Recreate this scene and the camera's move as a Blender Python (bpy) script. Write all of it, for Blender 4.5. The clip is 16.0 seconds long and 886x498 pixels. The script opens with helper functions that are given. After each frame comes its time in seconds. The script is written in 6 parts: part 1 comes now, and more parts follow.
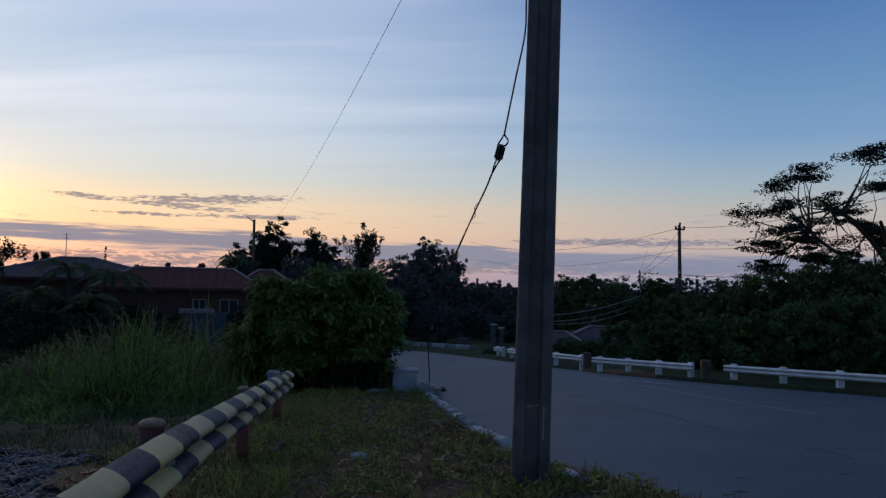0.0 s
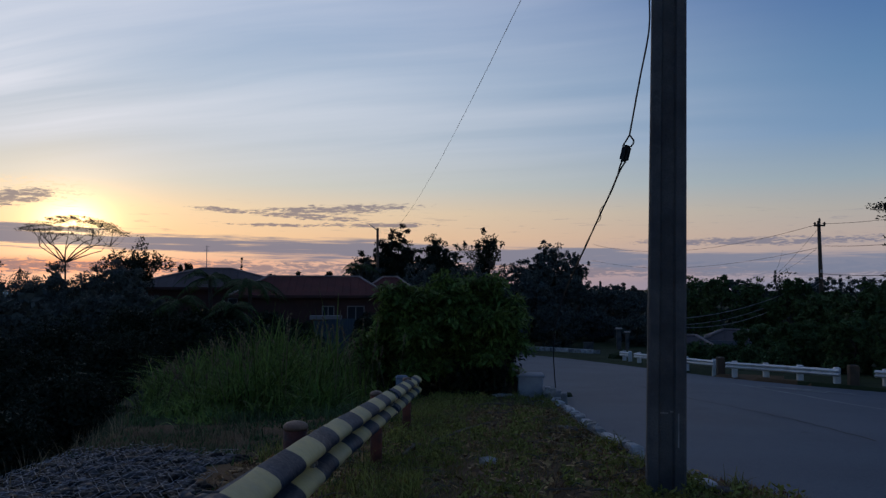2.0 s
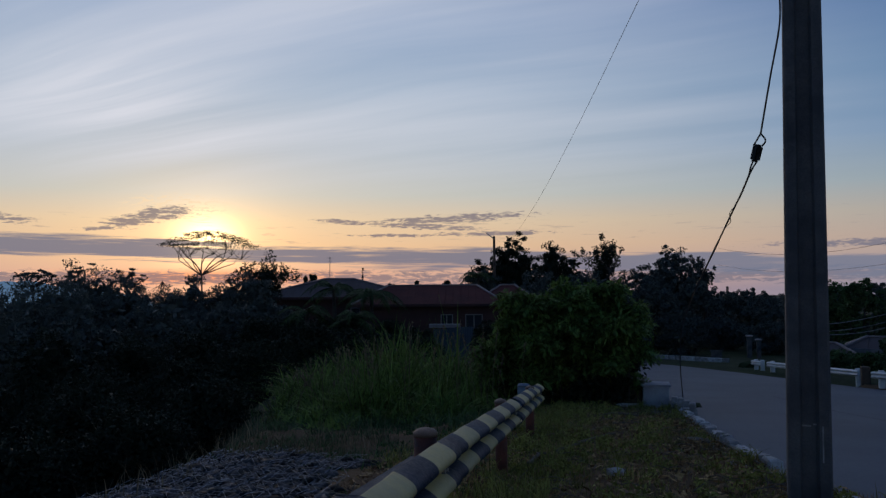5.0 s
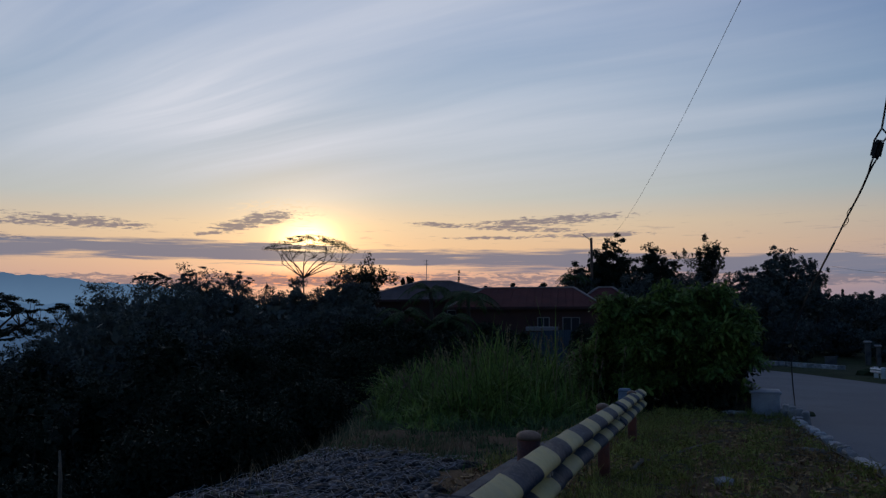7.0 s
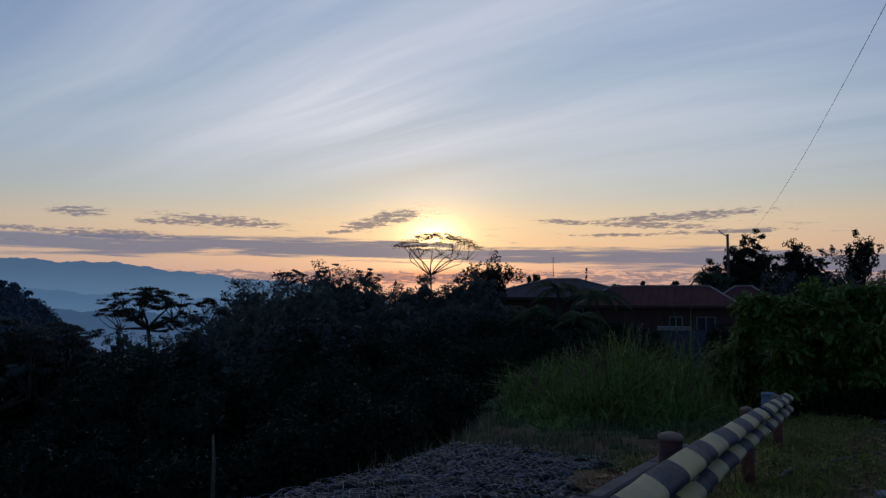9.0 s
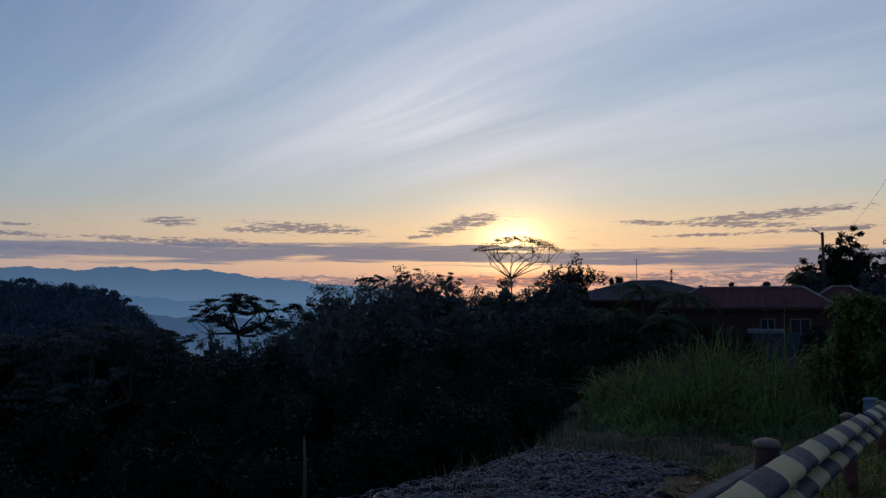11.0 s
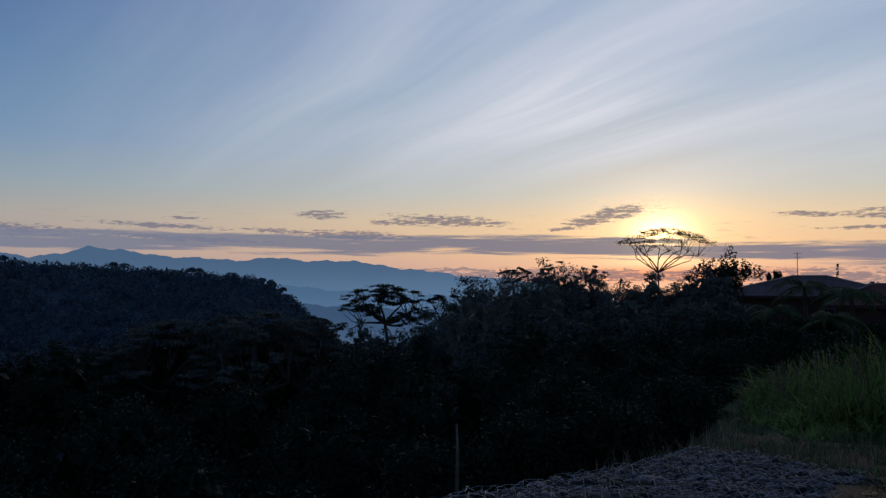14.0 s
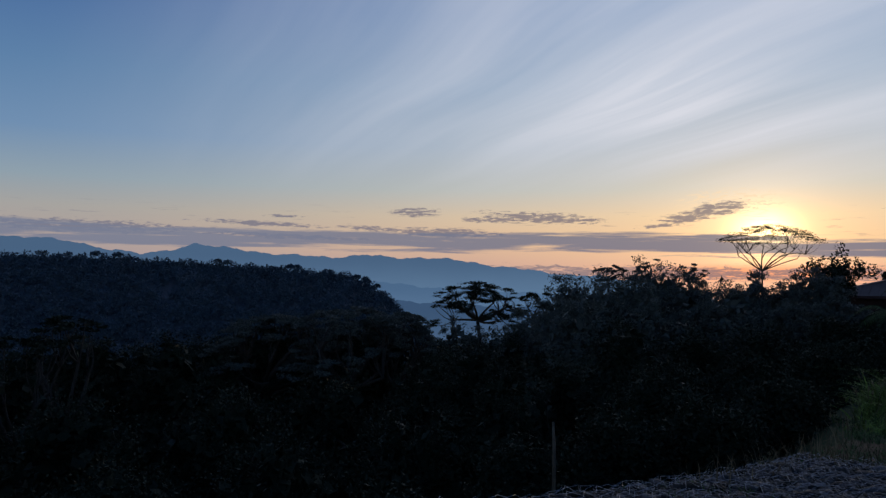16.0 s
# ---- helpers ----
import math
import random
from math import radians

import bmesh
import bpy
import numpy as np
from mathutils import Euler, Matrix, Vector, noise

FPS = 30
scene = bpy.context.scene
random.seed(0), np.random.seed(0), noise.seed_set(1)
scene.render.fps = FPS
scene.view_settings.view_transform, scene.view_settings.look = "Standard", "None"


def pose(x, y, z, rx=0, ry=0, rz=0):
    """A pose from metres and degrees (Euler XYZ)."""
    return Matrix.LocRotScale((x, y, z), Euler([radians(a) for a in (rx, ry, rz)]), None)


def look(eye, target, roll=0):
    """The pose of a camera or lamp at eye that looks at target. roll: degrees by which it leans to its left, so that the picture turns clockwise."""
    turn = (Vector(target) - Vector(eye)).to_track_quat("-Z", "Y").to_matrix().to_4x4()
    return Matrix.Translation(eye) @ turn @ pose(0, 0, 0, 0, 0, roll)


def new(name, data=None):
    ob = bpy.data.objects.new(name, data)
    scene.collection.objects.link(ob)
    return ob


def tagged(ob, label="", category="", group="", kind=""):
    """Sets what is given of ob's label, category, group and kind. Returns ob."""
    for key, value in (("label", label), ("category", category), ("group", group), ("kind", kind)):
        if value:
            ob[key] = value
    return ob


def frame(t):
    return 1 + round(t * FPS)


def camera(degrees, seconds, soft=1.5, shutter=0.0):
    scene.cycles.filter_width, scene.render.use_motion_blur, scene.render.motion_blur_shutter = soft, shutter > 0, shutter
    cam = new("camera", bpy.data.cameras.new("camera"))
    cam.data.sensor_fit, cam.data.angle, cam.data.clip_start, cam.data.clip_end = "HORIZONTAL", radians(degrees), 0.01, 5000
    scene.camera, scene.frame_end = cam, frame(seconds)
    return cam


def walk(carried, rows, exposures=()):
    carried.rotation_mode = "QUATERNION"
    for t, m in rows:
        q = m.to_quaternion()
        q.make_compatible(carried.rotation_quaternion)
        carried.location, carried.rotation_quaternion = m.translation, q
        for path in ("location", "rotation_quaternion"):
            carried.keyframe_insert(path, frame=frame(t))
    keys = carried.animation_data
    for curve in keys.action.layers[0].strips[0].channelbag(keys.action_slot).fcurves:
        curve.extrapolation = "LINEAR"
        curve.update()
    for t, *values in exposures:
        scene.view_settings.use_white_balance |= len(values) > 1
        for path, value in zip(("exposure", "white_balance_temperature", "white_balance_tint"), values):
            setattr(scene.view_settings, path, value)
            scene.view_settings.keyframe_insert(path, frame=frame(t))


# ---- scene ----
cam = camera(60.85, 16.0, 1.35)
# seconds, eye, turn in degrees
PATH = [
    (0.0, -0.0, -0.0, 1.5, 92.3, -1.2, 0.0),
    (0.5, -0.0134, -0.0103, 1.5027, 92.351, -0.938, 2.519),
    (1.0, -0.0223, -0.0181, 1.503, 92.447, -0.721, 4.574),
    (1.5, -0.0374, -0.033, 1.5053, 92.454, -0.495, 7.006),
    (2.0, -0.0489, -0.0394, 1.5084, 92.537, -0.232, 9.143),
    (2.5, -0.0588, -0.0499, 1.512, 92.633, 0.044, 11.318),
    (3.0, -0.0685, -0.0564, 1.51, 92.82, 0.264, 13.289),
    (3.5, -0.0722, -0.0633, 1.5105, 92.976, 0.411, 14.358),
    (4.0, -0.0772, -0.0749, 1.5127, 93.116, 0.462, 15.621),
    (6.5, -0.1182, -0.1213, 1.514, 93.221, 0.392, 22.689),
    (7.0, -0.1217, -0.1463, 1.5194, 93.392, 0.361, 25.222),
    (7.5, -0.1327, -0.1641, 1.5179, 93.508, 0.234, 28.182),
    (8.0, -0.1508, -0.1742, 1.5127, 93.569, 0.06, 30.641),
    (8.5, -0.1711, -0.174, 1.5097, 93.424, -0.029, 32.782),
    (9.0, -0.1827, -0.1793, 1.5061, 93.234, -0.042, 34.717),
    (9.2, -0.1817, -0.1823, 1.5066, 93.281, 0.175, 35.337),
    (11.5, -0.1849, -0.2521, 1.5089, 93.516, 0.316, 42.476),
    (12.0, -0.1903, -0.2748, 1.5087, 93.483, 0.178, 44.236),
    (12.5, -0.1928, -0.2961, 1.5072, 93.526, 0.034, 46.062),
    (13.0, -0.2109, -0.3109, 1.5036, 93.414, -0.142, 48.433),
    (13.5, -0.221, -0.3264, 1.502, 93.179, -0.187, 50.253),
    (14.0, -0.2217, -0.3489, 1.5038, 93.001, -0.242, 51.486),
    (14.5, -0.221, -0.3772, 1.5044, 92.832, -0.384, 53.461),
    (15.0, -0.2162, -0.3956, 1.5076, 92.773, -0.458, 55.444),
    (15.5, -0.2261, -0.4024, 1.5021, 92.7, -0.588, 57.116),
    (16.0, -0.2384, -0.3966, 1.4979, 92.746, -0.644, 58.45),
]

EXPOSURES = [(0.0, 0.36), (1.0, 0.24), (2.0, 0.1), (3.5, 0.0), (6.5, -0.02), (16.0, 0.0)]
walk(cam, [(t, pose(x, y, z, rx, ry, rz)) for t, x, y, z, rx, ry, rz in PATH], EXPOSURES)

# ---- sky, sun ----
SUN_AZ, SUN_EL = 35.4, 4.5      # degrees left of straight ahead, degrees up


class Nodes:
    """Short hand for building node trees."""

    def __init__(self, tree):
        self.tree = tree
        tree.nodes.clear()

    def add(self, kind):
        return self.tree.nodes.new(kind)

    def put(self, sock, v):
        if isinstance(v, bpy.types.NodeSocket):
            self.tree.links.new(v, sock)
        elif v is not None:
            sock.default_value = v

    def m(self, op, a, b=None, c=None, clamp=False):
        n = self.add("ShaderNodeMath")
        n.operation, n.use_clamp = op, clamp
        for s, v in zip(n.inputs, (a, b, c)):
            self.put(s, v)
        return n.outputs[0]

    def ramp(self, fac, stops, mode="LINEAR"):
        n = self.add("ShaderNodeValToRGB")
        n.color_ramp.interpolation = mode
        e = n.color_ramp.elements
        while len(e) < len(stops):
            e.new(0.5)
        for el, (p, c) in zip(e, stops):
            el.position, el.color = p, (*c, 1)
        self.put(n.inputs[0], fac)
        return n.outputs[0]

    def smooth(self, v, lo, hi, a=0.0, b=1.0):
        n = self.add("ShaderNodeMapRange")
        n.interpolation_type = "SMOOTHSTEP"
        for s, x in zip(n.inputs, (v, lo, hi, a, b)):
            self.put(s, x)
        return n.outputs[0]

    def mix(self, fac, a, b, blend="MIX"):
        n = self.add("ShaderNodeMix")
        n.data_type, n.blend_type, n.clamp_factor = "RGBA", blend, True
        self.put(n.inputs[0], fac)
        self.put(n.inputs[6], a)
        self.put(n.inputs[7], b)
        return n.outputs[2]

    def vec(self, x, y, z=0.0):
        n = self.add("ShaderNodeCombineXYZ")
        for s, v in zip(n.inputs, (x, y, z)):
            self.put(s, v)
        return n.outputs[0]

    def noise(self, v, scale, detail=4.0, rough=0.55, distort=0.0):
        n = self.add("ShaderNodeTexNoise")
        self.put(n.inputs["Vector"], v)
        n.inputs["Scale"].default_value, n.inputs["Detail"].default_value = scale, detail
        n.inputs["Roughness"].default_value, n.inputs["Distortion"].default_value = rough, distort
        return n.outputs["Fac"]


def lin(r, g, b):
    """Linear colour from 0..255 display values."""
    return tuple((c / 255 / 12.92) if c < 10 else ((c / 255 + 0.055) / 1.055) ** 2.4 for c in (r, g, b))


def rgba(c):
    return (*c, 1.0)


world = bpy.data.worlds.new("dawn_sky")
scene.world = world
world.use_nodes = True
W = Nodes(world.node_tree)
coord = W.add("ShaderNodeTexCoord")
sep = W.add("ShaderNodeSeparateXYZ")
W.put(sep.inputs[0], coord.outputs["Generated"])
sx, sy, sz = sep.outputs
el = W.m("MULTIPLY", W.m("ARCSINE", sz), 57.2958)
az = W.m("MULTIPLY", W.m("ARCTAN2", W.m("MULTIPLY", sx, -1.0), sy), 57.2958)
daz = W.m("SUBTRACT", az, SUN_AZ)
t_el = W.m("DIVIDE", el, 40.0, clamp=True)
toward = W.ramp(t_el, [
    (0.0, lin(190, 148, 142)), (0.03, lin(206, 163, 148)), (0.085, lin(226, 187, 150)), (0.13, lin(222, 196, 164)),
    (0.18, lin(192, 192, 184)), (0.26, lin(171, 183, 194)), (0.37, lin(150, 172, 196)), (0.5, lin(120, 151, 189)), (1.0, lin(58, 92, 148))])
away = W.ramp(t_el, [
    (0.0, lin(122, 132, 156)), (0.03, lin(160, 147, 153)), (0.085, lin(170, 156, 152)), (0.13, lin(162, 160, 158)),
    (0.18, lin(140, 157, 170)), (0.26, lin(109, 140, 175)), (0.37, lin(90, 126, 166)), (0.5, lin(70, 105, 155)), (1.0, lin(38, 68, 118))])
aside = W.smooth(W.m("ABSOLUTE", W.m("ADD", daz, 3.0)), 6.0, 58.0)
sky = W.mix(aside, toward, away)

# the air's own scattered light as a fine addition to the gradient
air = W.add("ShaderNodeTexSky")
air.sky_type, air.sun_disc, air.sun_elevation, air.sun_rotation = "NISHITA", False, radians(SUN_EL), radians(-SUN_AZ)
sky = W.mix(0.004, sky, air.outputs[0], "ADD")

# high veils of cirrus, fanned out over the sky
flat = W.m("ADD", W.m("MAXIMUM", sz, 0.0), 0.10)
u, v = W.m("DIVIDE", sx, flat), W.m("DIVIDE", sy, flat)
ca, sa = -math.sin(radians(86)), math.cos(radians(86))
u2 = W.m("ADD", W.m("MULTIPLY", u, ca), W.m("MULTIPLY", v, sa))
v2 = W.m("SUBTRACT", W.m("MULTIPLY", v, ca), W.m("MULTIPLY", u, sa))
sway = W.m("MULTIPLY", W.m("SUBTRACT", W.noise(W.vec(u2, v2, 2.0), 0.4, 2.0), 0.5), 0.45)
v3 = W.m("ADD", v2, sway)
streak = W.noise(W.vec(W.m("MULTIPLY", u2, 0.20), W.m("MULTIPLY", v3, 1.5)), 1.5, 6.0, 0.5, 0.2)
thread = W.noise(W.vec(W.m("MULTIPLY", u2, 0.32), W.m("MULTIPLY", v3, 4.2), 4.0), 1.5, 5.0, 0.55, 0.2)
veil = W.noise(W.vec(W.m("MULTIPLY", u2, 0.3), W.m("MULTIPLY", v2, 0.6), 5.0), 1.1, 3.0)
cirrus = W.m("MULTIPLY", W.smooth(W.m("ADD", W.m("MULTIPLY", streak, 0.82), W.m("MULTIPLY", thread, 0.18)), 0.08, 1.0), W.smooth(veil, 0.0, 0.55))
plume = W.m("EXPONENT", W.m("MULTIPLY", W.m("ADD", W.m("POWER", W.m("DIVIDE", W.m("SUBTRACT", az, 41.0), 8.5), 2.0), W.m("POWER", W.m("DIVIDE", W.m("SUBTRACT", el, 13.0), 3.0), 2.0)), -1.0))
cirrus = W.m("ADD", cirrus, W.m("MULTIPLY", W.m("MULTIPLY", plume, W.smooth(thread, 0.30, 0.70)), 0.42))
cirrus = W.m("MULTIPLY", cirrus, W.m("MULTIPLY", W.smooth(el, 5.0, 12.0), W.smooth(W.m("ABSOLUTE", W.m("SUBTRACT", daz, -2.0)), 56.0, 8.0)))
sky = W.mix(W.m("MULTIPLY", cirrus, 0.95, clamp=True), sky, rgba(lin(222, 223, 232)))

# the sun's glow behind the cloud bank
ang = W.m("ADD", W.m("POWER", daz, 2.0), W.m("POWER", W.m("MULTIPLY", W.m("SUBTRACT", el, SUN_EL - 0.55), 1.4), 2.0))
wide = W.m("EXPONENT", W.m("DIVIDE", ang, -60.0))
near = W.m("EXPONENT", W.m("DIVIDE", ang, -3.2))
sky = W.mix(W.m("MULTIPLY", wide, 0.30), sky, (0.52, 0.30, 0.09, 1), "ADD")
sky = W.mix(W.m("EXPONENT", W.m("DIVIDE", ang, -15.0)), sky, (0.40, 0.25, 0.10, 1), "ADD")
sky = W.mix(near, sky, (1.9, 1.45, 0.7, 1), "ADD")

# small lit flecks of cloud over the sun
flecks = W.noise(W.vec(W.m("MULTIPLY", W.m("ADD", az, W.m("MULTIPLY", el, 0.8)), 1.5), W.m("MULTIPLY", el, 6.5), 6.0), 1.0, 5.0, 0.62, 0.6)
over = W.m("ADD", W.m("POWER", W.m("DIVIDE", W.m("SUBTRACT", az, 37.6), 4.4), 2.0), W.m("POWER", W.m("DIVIDE", W.m("SUBTRACT", el, 6.1), 1.2), 2.0))
sky = W.mix(W.m("MULTIPLY", W.m("MULTIPLY", W.smooth(over, 1.0, 0.1), W.smooth(flecks, 0.50, 0.60)), 0.9), sky, rgba(lin(252, 222, 182)))

# low clouds
tex = W.noise(W.vec(W.m("MULTIPLY", az, 0.11), W.m("MULTIPLY", el, 2.3)), 1.0, 7.0, 0.62, 0.35)
fine = W.noise(W.vec(W.m("MULTIPLY", az, 0.75), W.m("MULTIPLY", el, 4.4), 3.0), 1.0, 9.0, 0.74, 0.7)
cover = None
# azimuth, elevation, half width, half height, slope
for a, e, w, h, k in ((17.0, 5.45, 6.2, 0.36, -0.045), (19.6, 4.9, 4.6, 0.26, 0.05), (14.0, 4.3, 4.6, 0.20, 0.0), (21.5, 4.2, 3.2, 0.14, 0.0), (25.2, 5.2, 2.6, 0.2, 0.06),
                      (40.4, 5.1, 2.2, 0.5, -0.15), (38.4, 5.7, 2.0, 0.5, -0.1), (42.6, 4.5, 1.4, 0.16, -0.1),
                      (51.2, 5.15, 4.6, 0.42, 0.05), (54.5, 5.0, 2.4, 0.26, 0.02), (60.6, 5.5, 1.9, 0.34, 0.0), (58.6, 4.0, 4.4, 0.34, 0.02), (63.6, 4.2, 3.0, 0.2, 0.04),
                      (72.0, 4.4, 4.5, 0.20, 0.03), (70.5, 5.0, 1.6, 0.10, 0.0), (84.0, 3.8, 7.0, 0.46, 0.0), (70.0, 3.5, 6.0, 0.2, 0.02), (-14.0, 3.0, 9.0, 0.3, 0.0)):
    dx = W.m("SUBTRACT", az, a)
    dy = W.m("SUBTRACT", W.m("SUBTRACT", el, e), W.m("MULTIPLY", dx, k))
    q = W.m("ADD", W.m("POWER", W.m("DIVIDE", dx, w), 2.0), W.m("POWER", W.m("DIVIDE", dy, h), 2.0))
    q = W.m("ADD", q, W.m("MULTIPLY", W.m("SUBTRACT", fine, 0.5), 5.0))
    q = W.m("ADD", q, W.m("MULTIPLY", W.m("SUBTRACT", flecks, 0.5), 4.5))
    mask = W.smooth(q, 1.1, 0.1)
    cover = mask if cover is None else W.m("MAXIMUM", cover, mask)
ripple = W.noise(W.vec(W.m("MULTIPLY", az, 0.35), W.m("MULTIPLY", el, 4.5), 9.0), 1.0, 6.0, 0.65, 0.4)
wisps = W.m("MULTIPLY", W.smooth(ripple, 0.57, 0.72), W.smooth(W.m("ABSOLUTE", W.m("SUBTRACT", el, 4.5)), 1.8, 0.2))
cover = W.m("MAXIMUM", cover, W.m("MULTIPLY", wisps, 0.55))
low = W.mix(aside, rgba(lin(120, 112, 122)), rgba(lin(112, 114, 134)))
sky = W.mix(W.m("MULTIPLY", cover, 0.82), sky, low)
rise = W.m("MINIMUM", W.m("MAXIMUM", W.m("ADD", W.m("MULTIPLY", az, 0.031), 1.86), 1.4), 3.35)
bank_q = W.m("ADD", W.m("POWER", W.m("DIVIDE", W.m("SUBTRACT", el, rise), 0.72), 2.0), W.m("MULTIPLY", W.m("SUBTRACT", tex, 0.5), 5.4))
bank = W.smooth(bank_q, 1.35, 0.25)
under_q = W.m("ADD", W.m("POWER", W.m("DIVIDE", W.m("SUBTRACT", el, 1.0), 0.7), 2.0), W.m("MULTIPLY", W.m("SUBTRACT", fine, 0.5), 6.0))
under = W.smooth(under_q, 0.6, 0.0)
ember = W.m("MULTIPLY", W.smooth(W.m("ABSOLUTE", daz), 15.0, 0.0), W.smooth(W.m("ABSOLUTE", W.m("SUBTRACT", el, 1.1)), 0.8, 0.1))
sky = W.mix(W.m("MULTIPLY", ember, 0.62), sky, rgba(lin(250, 140, 84)))
sky = W.mix(W.m("MULTIPLY", under, 0.75), sky, low)
sky = W.mix(W.m("MULTIPLY", bank, 0.88), sky, W.mix(aside, rgba(lin(112, 116, 136)), rgba(lin(118, 125, 146))))
back = W.add("ShaderNodeBackground")
W.put(back.inputs[0], sky)
back.inputs[1].default_value = 1.0
W.put(W.add("ShaderNodeOutputWorld").inputs[0], back.outputs[0])

sun = new("sun", bpy.data.lights.new("sun", "SUN"))
sun.data.energy, sun.data.angle, sun.data.color = 0.12, radians(1.5), (1.0, 0.66, 0.36)
a, e = radians(SUN_AZ), radians(SUN_EL)
toward_sun = Vector((-math.sin(a) * math.cos(e), math.cos(a) * math.cos(e), math.sin(e)))
sun.matrix_world = look(toward_sun * 50, (0, 0, 0))

# ---- materials ----


def surface(name, base, second=None, rough=0.8, scale=6.0, fine=60.0, bump=0.2, metal=0.0, spots=None, island=0.0, spec=0.3, per=0.0, through_light=0.0):
    """A surface whose colour wanders between two tones at two scales, with fine relief."""
    mat = bpy.data.materials.new(name)
    mat.use_nodes = True
    n = Nodes(mat.node_tree)
    tc = n.add("ShaderNodeTexCoord").outputs["Object"]
    second = second or tuple(c * 0.6 for c in base)
    big, small = n.noise(tc, scale, 5.0), n.noise(tc, fine, 3.0, 0.6)
    col = n.mix(n.smooth(big, 0.32, 0.68), rgba(base), rgba(second))
    col = n.mix(n.m("MULTIPLY", n.smooth(small, 0.35, 0.75), 0.5), col, rgba(tuple(c * 0.55 for c in base)))
    if spots:
        col = n.mix(n.smooth(n.noise(tc, scale * 0.45, 6.0, 0.7), 0.55, 0.68), col, rgba(spots))
    rnd = None
    if island:
        rnd, amount = n.add("ShaderNodeNewGeometry").outputs["Random Per Island"], island
    elif per:
        rnd, amount = n.add("ShaderNodeObjectInfo").outputs["Random"], per
    if rnd is not None:
        hsv = n.add("ShaderNodeHueSaturation")
        n.put(hsv.inputs["Value"], n.smooth(rnd, 0.0, 1.0, 1.0 - amount, 1.0 + amount))
        n.put(hsv.inputs["Hue"], n.m("ADD", 0.5 - amount * 0.03, n.m("MULTIPLY", rnd, amount * 0.06)))
        n.put(hsv.inputs["Color"], col)
        col = hsv.outputs[0]
    p = n.add("ShaderNodeBsdfPrincipled")
    n.put(p.inputs["Base Color"], col)
    n.put(p.inputs["Roughness"], n.smooth(small, 0.2, 0.8, rough * 0.85, min(1.0, rough * 1.12)))
    p.inputs["Metallic"].default_value = metal
    p.inputs["Specular IOR Level"].default_value = spec
    if bump:
        b = n.add("ShaderNodeBump")
        b.inputs["Strength"].default_value, b.inputs["Distance"].default_value = bump, 0.02
        n.put(b.inputs["Height"], n.m("ADD", big, small))
        n.put(p.inputs["Normal"], b.outputs[0])
    out = p.outputs[0]
    if through_light:
        tl = n.add("ShaderNodeBsdfTranslucent")
        n.put(tl.inputs[0], col)
        mx = n.add("ShaderNodeMixShader")
        mx.inputs[0].default_value = through_light
        n.put(mx.inputs[1], out)
        n.put(mx.inputs[2], tl.outputs[0])
        out = mx.outputs[0]
    n.put(n.add("ShaderNodeOutputMaterial").inputs[0], out)
    return mat


def leafy(name, base, second=None, island=0.45, through_light=0.25):
    return surface(name, base, second, rough=0.55, scale=0.7, fine=9.0, bump=0.0, island=island, spec=0.06, through_light=through_light)


M_LEAF = leafy("leaf_green", (0.085, 0.135, 0.055), (0.05, 0.085, 0.036))
# near-black: the shade inside thick foliage is put into this leaf colour
M_LEAF_SHADE_DARK = leafy("leaf_shade_dark", (0.024, 0.034, 0.021), (0.017, 0.025, 0.016), 0.08, 0.03)
M_LEAF_FRESH = leafy("leaf_fresh", (0.15, 0.225, 0.06), (0.06, 0.105, 0.028), 0.6, 0.35)
# pale blue-green leaf tones with the haze of distance put into their colour
M_LEAF_MID_HAZED = leafy("leaf_valley_hazed", (0.112, 0.128, 0.112), (0.075, 0.09, 0.08), 0.14, 0.08)
M_LEAF_FAR_HAZED = leafy("leaf_far_hazed", (0.088, 0.108, 0.098), (0.06, 0.076, 0.072), 0.3, through_light=0.1)
M_PALM = leafy("palm_leaf", (0.05, 0.085, 0.03), (0.035, 0.06, 0.022))
M_REED = leafy("reed_green", (0.165, 0.235, 0.058), (0.08, 0.13, 0.03), 0.6, 0.3)
M_GRASS = leafy("grass_green", (0.26, 0.265, 0.07), (0.165, 0.17, 0.045), 0.5)
M_GRASS_DRY = leafy("grass_dry", (0.34, 0.205, 0.095), (0.19, 0.11, 0.052), 0.6, 0.15)
M_SEED = leafy("seed_head", (0.20, 0.165, 0.105), (0.14, 0.115, 0.07), 0.4)
M_BARK = surface("bark", (0.06, 0.05, 0.04), (0.04, 0.033, 0.027), 0.9, 3.0, 30.0, 0.5)
M_TWIG = surface("dead_wood", (0.17, 0.14, 0.10), (0.10, 0.08, 0.06), 0.9, 8.0, 60.0, 0.4)
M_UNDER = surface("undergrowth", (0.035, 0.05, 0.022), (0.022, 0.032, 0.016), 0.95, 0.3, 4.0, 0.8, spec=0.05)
M_EARTH = surface("earth_and_litter", (0.14, 0.085, 0.044), (0.07, 0.048, 0.025), 0.95, 0.9, 25.0, 0.8, spots=(0.11, 0.078, 0.045), spec=0.1)
# the sky's blue reflection is mixed into the road's base colour
M_ROAD = surface("worn_bluish_concrete_road", (0.088, 0.103, 0.128), (0.066, 0.078, 0.098), 0.68, 0.35, 45.0, 0.25, spots=(0.056, 0.063, 0.077), spec=0.25)
M_JOINT = surface("tar_joint", (0.05, 0.05, 0.052), (0.03, 0.03, 0.032), 0.8, 5.0, 50.0, 0.3)
M_ROAD_PAINT = surface("faded_road_paint", (0.24, 0.25, 0.26), (0.14, 0.145, 0.15), 0.7, 2.0, 30.0, 0.2)
